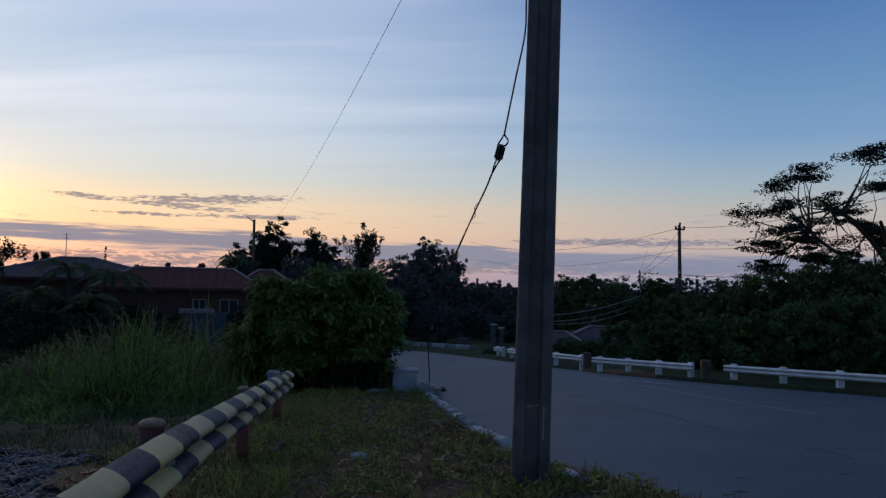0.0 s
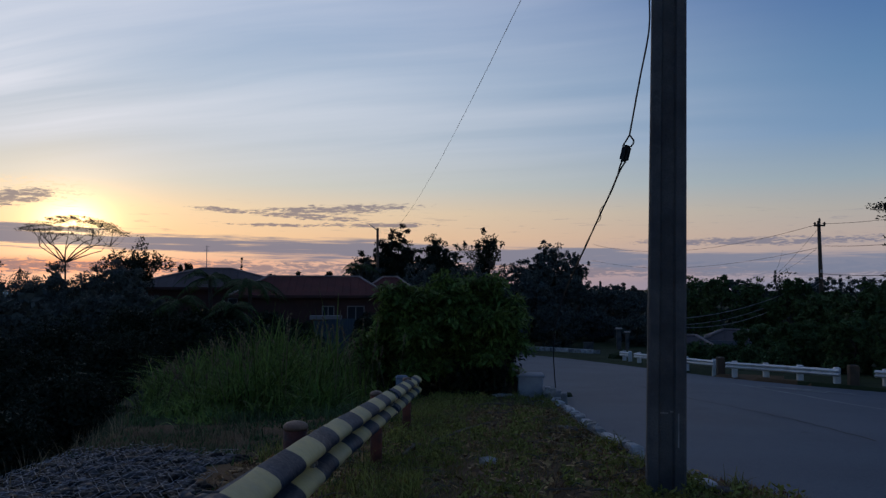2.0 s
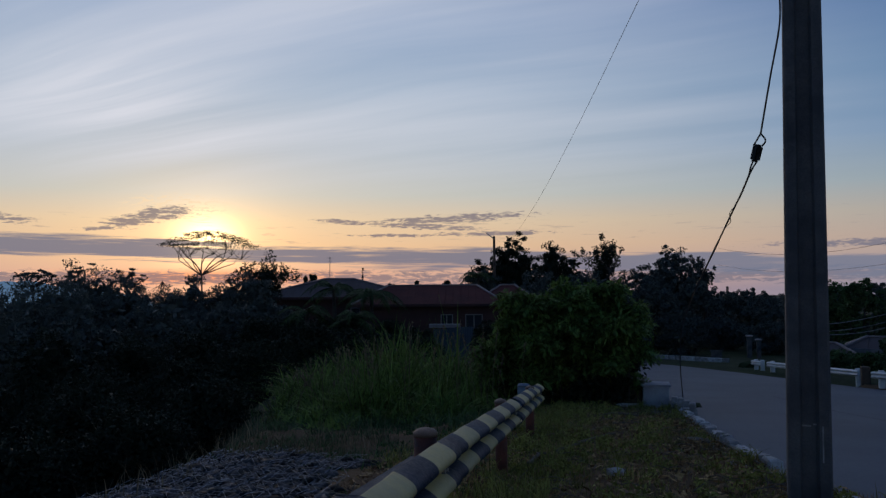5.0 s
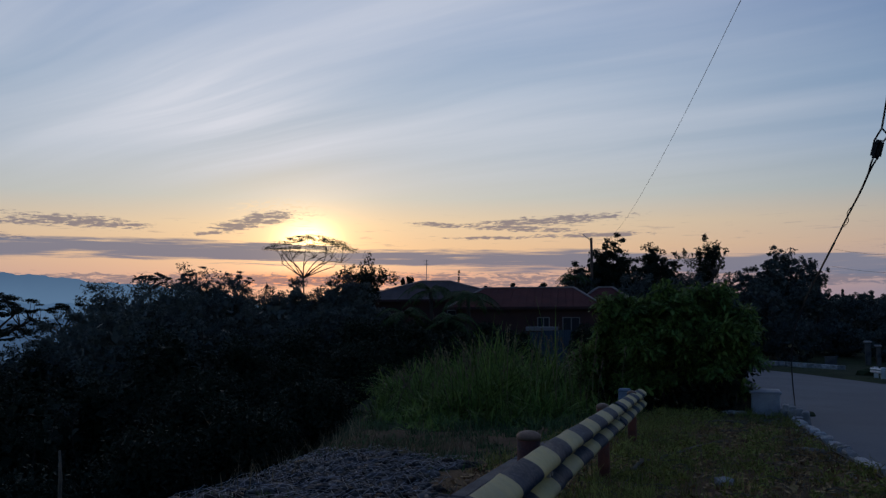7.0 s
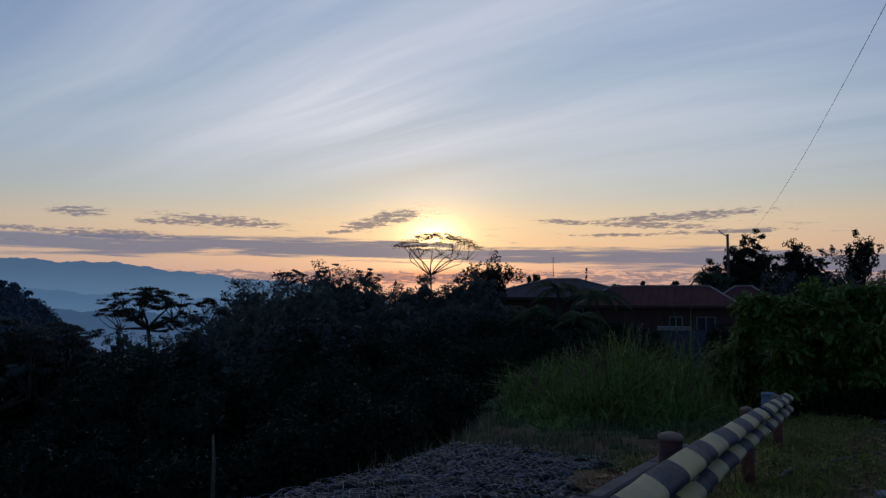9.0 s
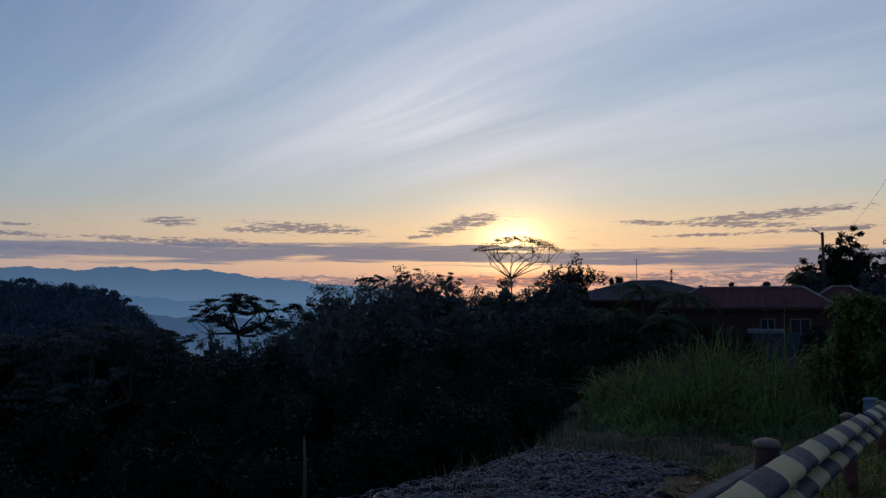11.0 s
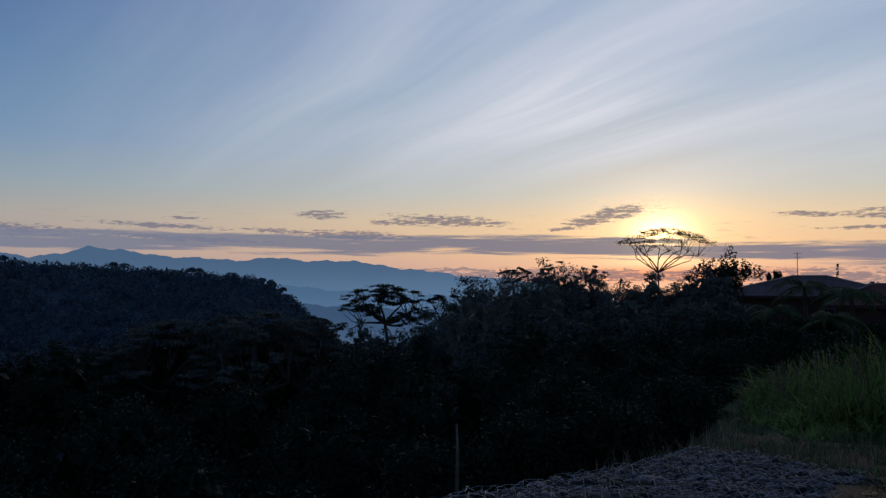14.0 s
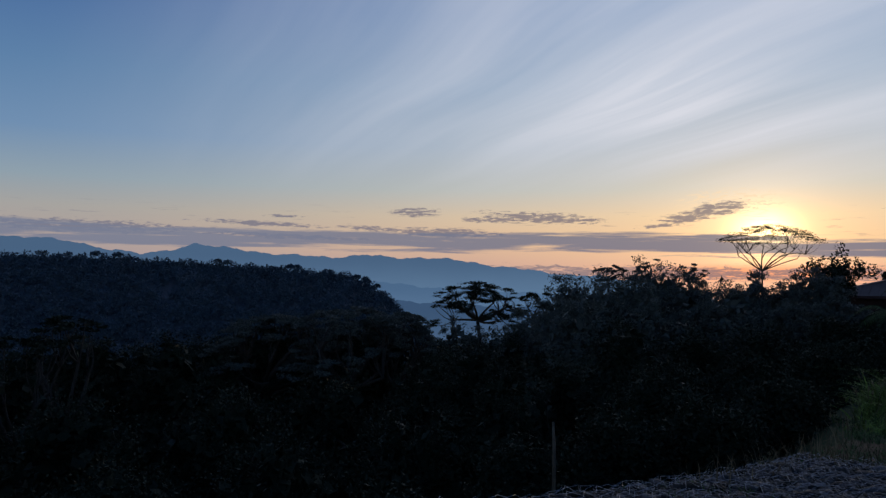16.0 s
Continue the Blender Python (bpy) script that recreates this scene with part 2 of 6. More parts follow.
M_POLE = surface("cast_concrete", (0.125, 0.122, 0.118), (0.062, 0.062, 0.066), 0.85, 2.6, 70.0, 0.4, spots=(0.05, 0.05, 0.053))
M_KERB = surface("chipped_white_kerb", (0.46, 0.45, 0.43), (0.20, 0.195, 0.185), 0.85, 5.0, 60.0, 0.5, spots=(0.17, 0.16, 0.14), per=0.35)
M_STONE = surface("river_stone", (0.075, 0.073, 0.072), (0.022, 0.021, 0.022), 0.7, 6.0, 50.0, 0.5, per=0.9, spec=0.15)
M_STONE_PALE = surface("pale_river_stone", (0.22, 0.21, 0.20), (0.11, 0.105, 0.10), 0.75, 6.0, 50.0, 0.5, per=0.5, spec=0.15)
M_STONES = surface("river_stones", (0.075, 0.073, 0.072), (0.022, 0.021, 0.022), 0.7, 6.0, 50.0, 0.5, island=0.9, spec=0.15)
M_WIRE = surface("galvanised_wire", (0.5, 0.51, 0.52), (0.36, 0.36, 0.37), 0.42, 9.0, 90.0, 0.1, metal=0.7)
M_CABLE = surface("black_cable", (0.02, 0.02, 0.02), (0.012, 0.012, 0.012), 0.6, 9.0, 90.0, 0.1)
M_RUST = surface("rust_red_paint", (0.17, 0.052, 0.034), (0.09, 0.036, 0.027), 0.7, 7.0, 80.0, 0.4, spots=(0.07, 0.045, 0.04))
M_CAP = surface("worn_post_cap", (0.24, 0.15, 0.10), (0.13, 0.085, 0.06), 0.6, 9.0, 90.0, 0.3)
M_STEEL = surface("grey_back_of_steel", (0.34, 0.35, 0.36), (0.24, 0.25, 0.26), 0.55, 6.0, 60.0, 0.2, metal=0.3)
M_WHITE_RAIL = surface("white_rail_paint", (0.72, 0.72, 0.70), (0.55, 0.55, 0.53), 0.6, 2.5, 40.0, 0.2)
M_BLUE = surface("pale_blue_paint", (0.16, 0.23, 0.30), (0.12, 0.17, 0.22), 0.7, 5.0, 50.0, 0.3)
M_BOX = surface("pale_block_paint", (0.36, 0.39, 0.42), (0.26, 0.28, 0.31), 0.8, 3.0, 40.0, 0.3, spots=(0.22, 0.23, 0.24))
M_ROOF_RED = surface("red_sheet_roof", (0.13, 0.042, 0.038), (0.09, 0.034, 0.032), 0.85, 0.6, 20.0, 0.15, spec=0.1)
M_ROOF_GREY = surface("grey_sheet_roof", (0.10, 0.088, 0.09), (0.07, 0.06, 0.062), 0.85, 0.6, 20.0, 0.15, spec=0.1)
M_RIDGE = surface("pale_ridge_cap", (0.30, 0.24, 0.22), (0.2, 0.16, 0.15), 0.6, 1.0, 20.0, 0.1)
M_WALL_RED = surface("brown_red_wall", (0.07, 0.034, 0.028), (0.05, 0.027, 0.024), 0.85, 0.8, 25.0, 0.2)
M_WALL_PALE = surface("pale_plaster", (0.20, 0.20, 0.205), (0.15, 0.15, 0.155), 0.85, 0.8, 25.0, 0.2)
M_SHEET_BLUE = surface("blue_grey_sheet", (0.06, 0.085, 0.115), (0.045, 0.06, 0.085), 0.7, 0.8, 25.0, 0.2)
M_TIMBER = surface("dark_timber", (0.11, 0.075, 0.05), (0.07, 0.05, 0.035), 0.85, 4.0, 50.0, 0.4)
M_CERAMIC = surface("glazed_insulator", (0.12, 0.07, 0.05), (0.08, 0.05, 0.04), 0.3, 9.0, 90.0, 0.0)
M_RUBBER = surface("black_rubber", (0.02, 0.02, 0.02), (0.03, 0.03, 0.03), 0.8, 9.0, 90.0, 0.2)
M_PAINT_DARK = surface("dark_vehicle_paint", (0.03, 0.03, 0.035), (0.025, 0.025, 0.03), 0.3, 3.0, 50.0, 0.0, spec=0.5)
# hill tones: blue haze mixed in, the floor darker for shade between crowns
M_HILL_FLOOR_HAZED = surface("wooded_slope_hazed", (0.034, 0.055, 0.074), (0.028, 0.046, 0.062), 0.95, 0.08, 0.9, 0.6)
M_HILL_HAZED = surface("wooded_hill_hazed", (0.062, 0.10, 0.132), (0.056, 0.092, 0.12), 0.95, 0.05, 0.6, 0.6)

M_GLASS = bpy.data.materials.new("window_glass")
M_GLASS.use_nodes = True
g = Nodes(M_GLASS.node_tree)
p = g.add("ShaderNodeBsdfPrincipled")
p.inputs["Base Color"].default_value, p.inputs["Roughness"].default_value = (0.03, 0.035, 0.04, 1), 0.08
g.put(g.add("ShaderNodeOutputMaterial").inputs[0], p.outputs[0])


def striped():
    """Yellow and black bands of paint across a steel rail, chalky and scuffed."""
    mat = bpy.data.materials.new("yellow_black_bands")
    mat.use_nodes = True
    n = Nodes(mat.node_tree)
    tc = n.add("ShaderNodeTexCoord").outputs["Object"]
    s = n.add("ShaderNodeSeparateXYZ")
    n.put(s.inputs[0], tc)
    wob = n.m("MULTIPLY", n.m("SUBTRACT", n.noise(tc, 14.0, 3.0), 0.5), 0.035)
    along = n.m("FRACT", n.m("DIVIDE", n.m("ADD", n.m("SUBTRACT", s.outputs[1], 3.24 - 10.2), wob), 1.02))
    edge = n.smooth(along, 0.485, 0.505)
    grime, fine = n.noise(tc, 3.0, 6.0, 0.65), n.noise(tc, 45.0, 4.0, 0.65)
    yellow = n.mix(n.smooth(grime, 0.3, 0.7), (0.52, 0.43, 0.19, 1), (0.37, 0.32, 0.18, 1))
    black = n.mix(n.smooth(grime, 0.35, 0.65), (0.006, 0.015, 0.036, 1), (0.012, 0.028, 0.056, 1))
    col = n.mix(edge, black, yellow)
    col = n.mix(n.m("MULTIPLY", n.smooth(fine, 0.64, 0.78), n.m("ADD", 0.03, n.m("MULTIPLY", edge, 0.4))), col, (0.20, 0.195, 0.185, 1))
    col = n.mix(n.smooth(n.noise(tc, 1.3, 6.0, 0.75), 0.72, 0.80), col, (0.07, 0.06, 0.055, 1))
    p = n.add("ShaderNodeBsdfPrincipled")
    n.put(p.inputs["Base Color"], col)
    n.put(p.inputs["Roughness"], n.smooth(fine, 0.2, 0.8, 0.45, 0.75))
    p.inputs["Specular IOR Level"].default_value = 0.15
    b = n.add("ShaderNodeBump")
    b.inputs["Strength"].default_value, b.inputs["Distance"].default_value = 0.2, 0.01
    n.put(b.inputs["Height"], fine)
    n.put(p.inputs["Normal"], b.outputs[0])
    n.put(n.add("ShaderNodeOutputMaterial").inputs[0], p.outputs[0])
    return mat


M_STRIPE = striped()


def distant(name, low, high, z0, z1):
    """Far mountains as a glowing plain backdrop, the haze painted into the emission colour."""
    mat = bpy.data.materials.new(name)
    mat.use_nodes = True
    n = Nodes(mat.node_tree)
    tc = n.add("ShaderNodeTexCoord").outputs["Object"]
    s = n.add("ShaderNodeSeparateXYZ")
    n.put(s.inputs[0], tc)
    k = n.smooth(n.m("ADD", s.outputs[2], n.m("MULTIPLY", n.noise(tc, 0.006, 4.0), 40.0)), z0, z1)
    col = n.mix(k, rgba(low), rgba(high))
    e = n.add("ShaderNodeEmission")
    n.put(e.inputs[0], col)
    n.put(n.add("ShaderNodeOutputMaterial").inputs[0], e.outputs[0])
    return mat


# ---- building helpers ----
RNG = np.random.default_rng(7)


def spot(az_deg, d):
    return -math.sin(radians(az_deg)) * d, math.cos(radians(az_deg)) * d


def height_at(el_deg, d):
    return 1.5 + d * math.tan(radians(el_deg))


def mesh_from(name, verts, faces, smooth=False):
    me = bpy.data.meshes.new(name)
    verts = np.asarray(verts, dtype=np.float32)
    if isinstance(faces, np.ndarray):
        nf, k = faces.shape
        me.vertices.add(len(verts))
        me.vertices.foreach_set("co", verts.ravel())
        me.loops.add(nf * k)
        me.loops.foreach_set("vertex_index", faces.astype(np.int32).ravel())
        me.polygons.add(nf)
        me.polygons.foreach_set("loop_start", np.arange(0, nf * k, k, dtype=np.int32))
        me.update(calc_edges=True)
    else:
        me.from_pydata(verts.tolist(), [], faces)
    if smooth:
        me.polygons.foreach_set("use_smooth", np.ones(len(me.polygons), dtype=bool))
    return me


def part(name, data, material, parent=None, label=""):
    """One mesh object from a bmesh, a mesh, or (verts, faces)."""
    if isinstance(data, bmesh.types.BMesh):
        me = bpy.data.meshes.new(name)
        data.to_mesh(me)
        data.free()
    elif isinstance(data, tuple):
        me = mesh_from(name, *data)
    else:
        me = data
    if material is not None and not me.materials:
        me.materials.append(material)
    ob = new(name, me)
    if parent is not None:
        ob.parent = parent
    if label:
        tagged(ob, label)
    return ob


def thing(name, label, category, at=(0, 0, 0), rz=0.0, group="", kind=""):
    ob = new(name)
    ob.empty_display_size = 0.1
    ob.matrix_world = pose(*at, 0, 0, rz)
    return tagged(ob, label, category, group, kind)


def box(size, at=(0, 0, 0), bevel=0.0, turn=None, segments=1):
    bm = bmesh.new()
    bmesh.ops.create_cube(bm, size=1.0)
    bmesh.ops.scale(bm, vec=size, verts=bm.verts)
    if bevel:
        bmesh.ops.bevel(bm, geom=bm.edges[:], offset=bevel, segments=segments, affect="EDGES")
    if turn is not None:
        bmesh.ops.transform(bm, matrix=turn, verts=bm.verts)
    bmesh.ops.translate(bm, vec=at, verts=bm.verts)
    return bm


def tube(points, radii, sides=6, cap=True):
    """A tapered tube along points: (verts, faces)."""
    pts = [Vector(p) for p in points]
    if not hasattr(radii, "__len__"):
        radii = [radii] * len(pts)
    verts, faces = [], []
    for i, p in enumerate(pts):
        ahead = (pts[min(i + 1, len(pts) - 1)] - pts[max(i - 1, 0)]).normalized()
        side = ahead.cross(Vector((0, 0, 1)))
        if side.length < 0.05:
            side = ahead.cross(Vector((1, 0, 0)))
        side.normalize()
        up = side.cross(ahead)
        for k in range(sides):
            a = 2 * math.pi * k / sides
            verts.append(tuple(p + (side * math.cos(a) + up * math.sin(a)) * radii[i]))
    for i in range(len(pts) - 1):
        for k in range(sides):
            a, b = i * sides + k, i * sides + (k + 1) % sides
            faces.append((a, b, b + sides, a + sides))
    if cap:
        faces.append(tuple(range(sides - 1, -1, -1)))
        faces.append(tuple(range((len(pts) - 1) * sides, len(pts) * sides)))
    return verts, faces


def join(pieces):
    verts, faces = [], []
    for v, f in pieces:
        o = len(verts)
        verts += list(v)
        faces += [tuple(i + o for i in q) for q in f]
    return verts, faces


def unit(n, rng):
    v = rng.normal(size=(n, 3))
    return v / np.linalg.norm(v, axis=1, keepdims=True)


def leaf_sprays(c, length, leaflets, long, wide, rng, droop=0.2):
    """Twigs with paired leaflets at the places c."""
    n = len(c)
    a = unit(n, rng)
    a[:, 2] = np.abs(a[:, 2]) * 0.6 - droop * 0.3
    a /= np.linalg.norm(a, axis=1, keepdims=True)
    side = np.cross(a, unit(n, rng))
    side /= np.linalg.norm(side, axis=1, keepdims=True)
    vs = []
    for k in range(leaflets):
        s = (k // 2 + 1) / (leaflets // 2 + 1)
        sgn = 1 if k % 2 else -1
        root = c + a * length * s + np.array([0, 0, -1.0]) * length * droop * s * s
        out = side * sgn * 0.8 + a * 0.6 + np.array([0, 0, -0.45])
        out /= np.linalg.norm(out, axis=1, keepdims=True)
        size = rng.uniform(0.7, 1.2, (n, 1))
        across = np.cross(out, np.array([0, 0, 1.0])) + rng.normal(0, 0.25, (n, 3))
        across /= np.linalg.norm(across, axis=1, keepdims=True)
        tip = root + out * long * size
        mid = root + out * long * size * 0.5
        vs.append(np.stack([root, mid + across * wide * 0.5 * size, tip, mid - across * wide * 0.5 * size], 1))
    v = np.concatenate(vs).reshape(-1, 3)
    return v, np.arange(len(v)).reshape(-1, 4)


def leaf_quads(c, long, wide, rng, droop=0.0, level=0.0):
    """Pointed leaves at the centres c. droop bends them down, level lays them flat."""
    n = len(c)
    a = unit(n, rng)
    a[:, 2] = a[:, 2] * (1 - level) - droop
    a /= np.linalg.norm(a, axis=1, keepdims=True)
    b = np.cross(a, unit(n, rng))
    b[:, 2] *= 1 - level
    b /= np.linalg.norm(b, axis=1, keepdims=True) + 1e-6
    size = rng.uniform(0.6, 1.3, (n, 1))
    a, b = a * long * size * 0.5, b * wide * size * 0.5
    v = np.stack([c - a, c + b + a * 0.15, c + a, c - b + a * 0.15], 1).reshape(-1, 3)
    return v, np.arange(4 * n).reshape(n, 4)


# ---- lie of the land ----
N_EDGE = np.array([(14, -20), (9, -8), (4.2, 2.8), (2.6, 5.6), (2.1, 6.8), (1.75, 7.9), (0.68, 9.4), (0.2, 14.2), (-0.6, 21), (-2.5, 30), (-5.5, 38), (-12, 46), (-24, 52), (-46, 57)], float)
F_EDGE = np.array([(30, -8), (24.5, 2), (21.8, 7.2), (18.6, 13), (17.2, 15), (15.8, 17), (13.9, 20.2), (12.2, 22.4), (8.5, 26.2), (5.5, 31.4), (2.7, 40.4), (-3.4, 55), (-17, 66), (-42, 72)], float)


def smooth_line(p, n=240):
    t = np.linspace(0, len(p) - 1, n)
    q = np.stack([np.interp(t, np.arange(len(p)), p[:, k]) for k in (0, 1)], 1)
    ker = np.ones(25) / 25
    pad = np.concatenate([np.repeat(q[:1], 12, 0), q, np.repeat(q[-1:], 12, 0)])
    r = np.stack([np.convolve(pad[:, k], ker, "valid") for k in (0, 1)], 1)
    r[0], r[-1] = q[0], q[-1]
    return r


NEAR, FAR = smooth_line(N_EDGE), smooth_line(F_EDGE)
ROAD_MID, ROAD_HALF = (NEAR + FAR) / 2, np.linalg.norm(FAR - NEAR, axis=1) / 2


def base_level(y):
    """The long fall of the road and its verges."""
    y = np.asarray(y, float)
    s = 0.08 * np.logaddexp(0.0, (y - 2.5) * 1.2) / 1.2
    s = np.where(y > 20, s - (np.minimum(y, 70) - 20) * 0.021, s)
    s = np.where(y > 70, s - 0.08 * (y - 70), s)
    return -s


def edge_x(y):
    """Where the plateau breaks off towards the valley."""
    y = np.asarray(y, float)
    return np.interp(y, [-40, 0, 4.8, 6.5, 9.2, 13, 16, 30, 56, 90, 200], [-5.6, -5.0, -5.5, -5.8, -6.6, -8.0, -10.2, -17, -34, -46, -60])


def wander(x, y):
    return (np.sin(x * 1.7 + 0.6 * y) * np.sin(y * 1.3 - 0.4 * x) * 0.6 + np.sin(x * 4.1 + 1.0) * np.sin(y * 3.7 + 2.0) * 0.4)


def ground_z(x, y):
    x, y = np.asarray(x, float), np.asarray(y, float)
    z = base_level(y)
    u = np.maximum(edge_x(y) - x, 0)
    z = z - 9.0 * (1 - np.exp(-(u / 10.0) ** 1.15))
    d = np.hypot(x, y)
    z = z + 0.025 * wander(x, y) * np.exp(-d / 60)
    far = np.clip((d - 150) / 600, 0, 1)
    ang = np.degrees(np.arctan2(-x, y))
    z = z - 0.09 * np.clip(-2.6 - x, 0, 4) * np.exp(-np.abs(ang) / 400)
    west = np.clip((ang - 30) / 10, 0, 1) * np.clip((150 - ang) / 30, 0, 1)
    z = z - far * 18 - west * 70 * np.clip((d - 80) / 420, 0, 1)
    # the wooded hill across the valley
    crest = np.interp(ang, [40, 56, 58.5, 60.6, 62.0, 63.2, 64.4, 66, 70, 82, 100, 130, 170], [-90, -75, -50, -30, -18, -9, -3, 1.5, 4, 9, 10, 4, -90])
    hill = crest - 75 * (1 - np.exp(-((d - 480) / 150) ** 2))
    z = np.where((ang > 50) & (d > 180), np.maximum(z, hill), z)
    # ground rising a little behind the far rail
    return z


def on_road(x, y, grow=0.0):
    x, y = np.asarray(x, float).ravel(), np.asarray(y, float).ravel()
    inside = np.zeros(len(x), bool)
    near_enough = (np.abs(x) < 60) & (y > -30) & (y < 90)
    idx = np.where(near_enough)[0]
    for s in range(0, len(idx), 4000):
        i = idx[s:s + 4000]
        q = np.stack([x[i], y[i]], 1)
        d2 = ((q[:, None] - ROAD_MID[None]) ** 2).sum(2)
        k = d2.argmin(1)
        across = (FAR - NEAR)[k] / (2 * ROAD_HALF[k])[:, None]
        s_ = ((q - ROAD_MID[k]) * across).sum(1)
        inside[i] = np.abs(s_) < ROAD_HALF[k] + grow
    return inside

# ---- ground, road, mountains ----


def rail_line(y):
    return -1.5 - 0.119 * (y - 4.16)


def build_ground():
    radii = np.concatenate([np.linspace(0.0, 30, 130), np.geomspace(30.5, 4600, 90)])
    angles = np.radians(np.linspace(-180, 180, 433)[:-1])
    r, a = np.meshgrid(radii[1:], angles, indexing="ij")
    x, y = -np.sin(a) * r, np.cos(a) * r
    z = ground_z(x, y)
    z = np.where(on_road(x, y, 0.10).reshape(x.shape), z - 0.35, z)
    z = z - np.where(r > 600, (r - 600) * 0.004, 0)
    verts = np.concatenate([[[0, 0, float(ground_z(0, 0))]], np.stack([x.ravel(), y.ravel(), z.ravel()], 1)])
    nr, na = x.shape
    i, j = np.meshgrid(np.arange(nr - 1), np.arange(na), indexing="ij")
    j2 = (j + 1) % na
    quads = np.stack([1 + i * na + j, 1 + (i + 1) * na + j, 1 + (i + 1) * na + j2, 1 + i * na + j2], 2).reshape(-1, 4)[:, ::-1]
    fan = np.stack([np.zeros(na, int), 1 + np.arange(na), 1 + (np.arange(na) + 1) % na, 1 + (np.arange(na) + 1) % na], 1)
    me = mesh_from("ground", verts, [tuple(q) for q in quads.tolist()] + [tuple(q[:3]) for q in fan[:, [0, 2, 1, 1]][:, :3].tolist()], True)
    ob = part("ground", me, M_EARTH)
    me.materials.append(M_UNDER)
    # undergrowth takes over on the slope and beyond the verges
    c = np.array([tuple(p.center) for p in me.polygons])
    d = np.hypot(c[:, 0], c[:, 1])
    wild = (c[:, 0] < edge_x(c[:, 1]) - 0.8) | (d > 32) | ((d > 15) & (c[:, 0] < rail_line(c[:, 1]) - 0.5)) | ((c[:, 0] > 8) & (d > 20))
    me.materials.append(M_HILL_FLOOR_HAZED)
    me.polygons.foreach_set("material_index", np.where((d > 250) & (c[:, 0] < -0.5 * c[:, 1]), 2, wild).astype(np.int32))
    tagged(ob, "dry grassy earth verge falling away to a wooded valley", "ground", kind="structure")


build_ground()
ROAD_DROP = 0.10


def road_z(x, y):
    return base_level(y) - ROAD_DROP


def build_road():
    n, m = len(NEAR), 14
    t = np.linspace(0, 1, m)
    x = NEAR[:, None, 0] * (1 - t) + FAR[:, None, 0] * t
    y = NEAR[:, None, 1] * (1 - t) + FAR[:, None, 1] * t
    z = road_z(x, y) + 0.06 * (1 - (2 * t - 1) ** 2)
    verts = np.stack([x.ravel(), y.ravel(), z.ravel()], 1)
    i, j = np.meshgrid(np.arange(n - 1), np.arange(m - 1), indexing="ij")
    q = np.stack([i * m + j, i * m + j + 1, (i + 1) * m + j + 1, (i + 1) * m + j], 2).reshape(-1, 4)
    road = tagged(part("road", (verts, q, True), M_ROAD), "worn grey concrete highway with tarred joints and faded paint", "road", kind="structure")

    def strip(name, pts, half, mat, lift):
        v, f = [], []
        for k, (px, py) in enumerate(pts):
            qx, qy = pts[min(k + 1, len(pts) - 1)]
            ox, oy = pts[max(k - 1, 0)]
            dx, dy = qx - ox, qy - oy
            ln = math.hypot(dx, dy) or 1
            w = half * (0.8 + 0.4 * random.random())
            for s in (-1, 1):
                vx, vy = px - dy / ln * w * s, py + dx / ln * w * s
                tt = 0.5
                kk = ((ROAD_MID - (vx, vy)) ** 2).sum(1).argmin()
                ac = (FAR - NEAR)[kk] / (2 * ROAD_HALF[kk])
                tt = min(1.0, abs(float(((vx, vy) - ROAD_MID[kk]) @ ac)) / ROAD_HALF[kk])
                v.append((vx, vy, float(road_z(vx, vy)) + 0.06 * (1 - tt ** 2) + lift))
        for k in range(len(pts) - 1):
            f.append((2 * k, 2 * k + 2, 2 * k + 3, 2 * k + 1))
        part(name, (v, f), mat, road)

    def path(points, step=0.35, wobble=0.03):
        """Points along a broken line, shaken a little."""
        p = np.array(points, float)
        c = np.concatenate([[0], np.cumsum(np.linalg.norm(np.diff(p, axis=0), axis=1))])
        t_ = np.arange(0, c[-1], step)
        return [(float(np.interp(q, c, p[:, 0])) + random.uniform(-wobble, wobble), float(np.interp(q, c, p[:, 1])) + random.uniform(-wobble, wobble)) for q in t_]

    random.seed(11)
    # the tarred joint, cracks, worn lane paint
    strip("joint", path([(2.2, 24.5), (3.08, 20.9), (3.63, 18.6), (4.02, 16.4), (4.25, 15.2), (4.45, 13.4), (4.55, 11.9)]), 0.022, M_JOINT, 0.004)
    strip("joint", path([(4.55, 11.5), (4.62, 9.6)], 0.3), 0.008, M_JOINT, 0.004)
    strip("crack", path([(4.9, 10.25), (5.16, 10.1), (5.1, 9.6), (5.08, 9.2)], 0.1, 0.02), 0.014, M_JOINT, 0.005)
    strip("crack", path([(5.2, 10.3), (5.8, 10.27), (6.3, 10.1)], 0.12, 0.02), 0.01, M_JOINT, 0.006)
    strip("crack", path([(8.4, 21.0), (8.9, 18.2), (9.2, 15.5), (9.6, 12.5)], 0.4, 0.05), 0.012, M_JOINT, 0.004)
    strip("lane_line", path([(5.5, 27.0), (5.84, 25.4), (6.48, 22.3), (7.23, 17.8), (7.6, 14.9)], 0.4, 0.015), 0.05, M_ROAD_PAINT, 0.005)
    for k in range(16):
        x_, y_ = 6.0 + 0.11 * k + random.uniform(-0.3, 0.3), 26.2 - 0.14 * k + random.uniform(-0.5, 0.5)
        strip("worn_paint", path([(x_, y_), (x_ + 0.5, y_ - random.uniform(0.5, 1.0))], 0.2, 0.04), random.uniform(0.03, 0.09), M_ROAD_PAINT, 0.007 + 0.0004 * k)
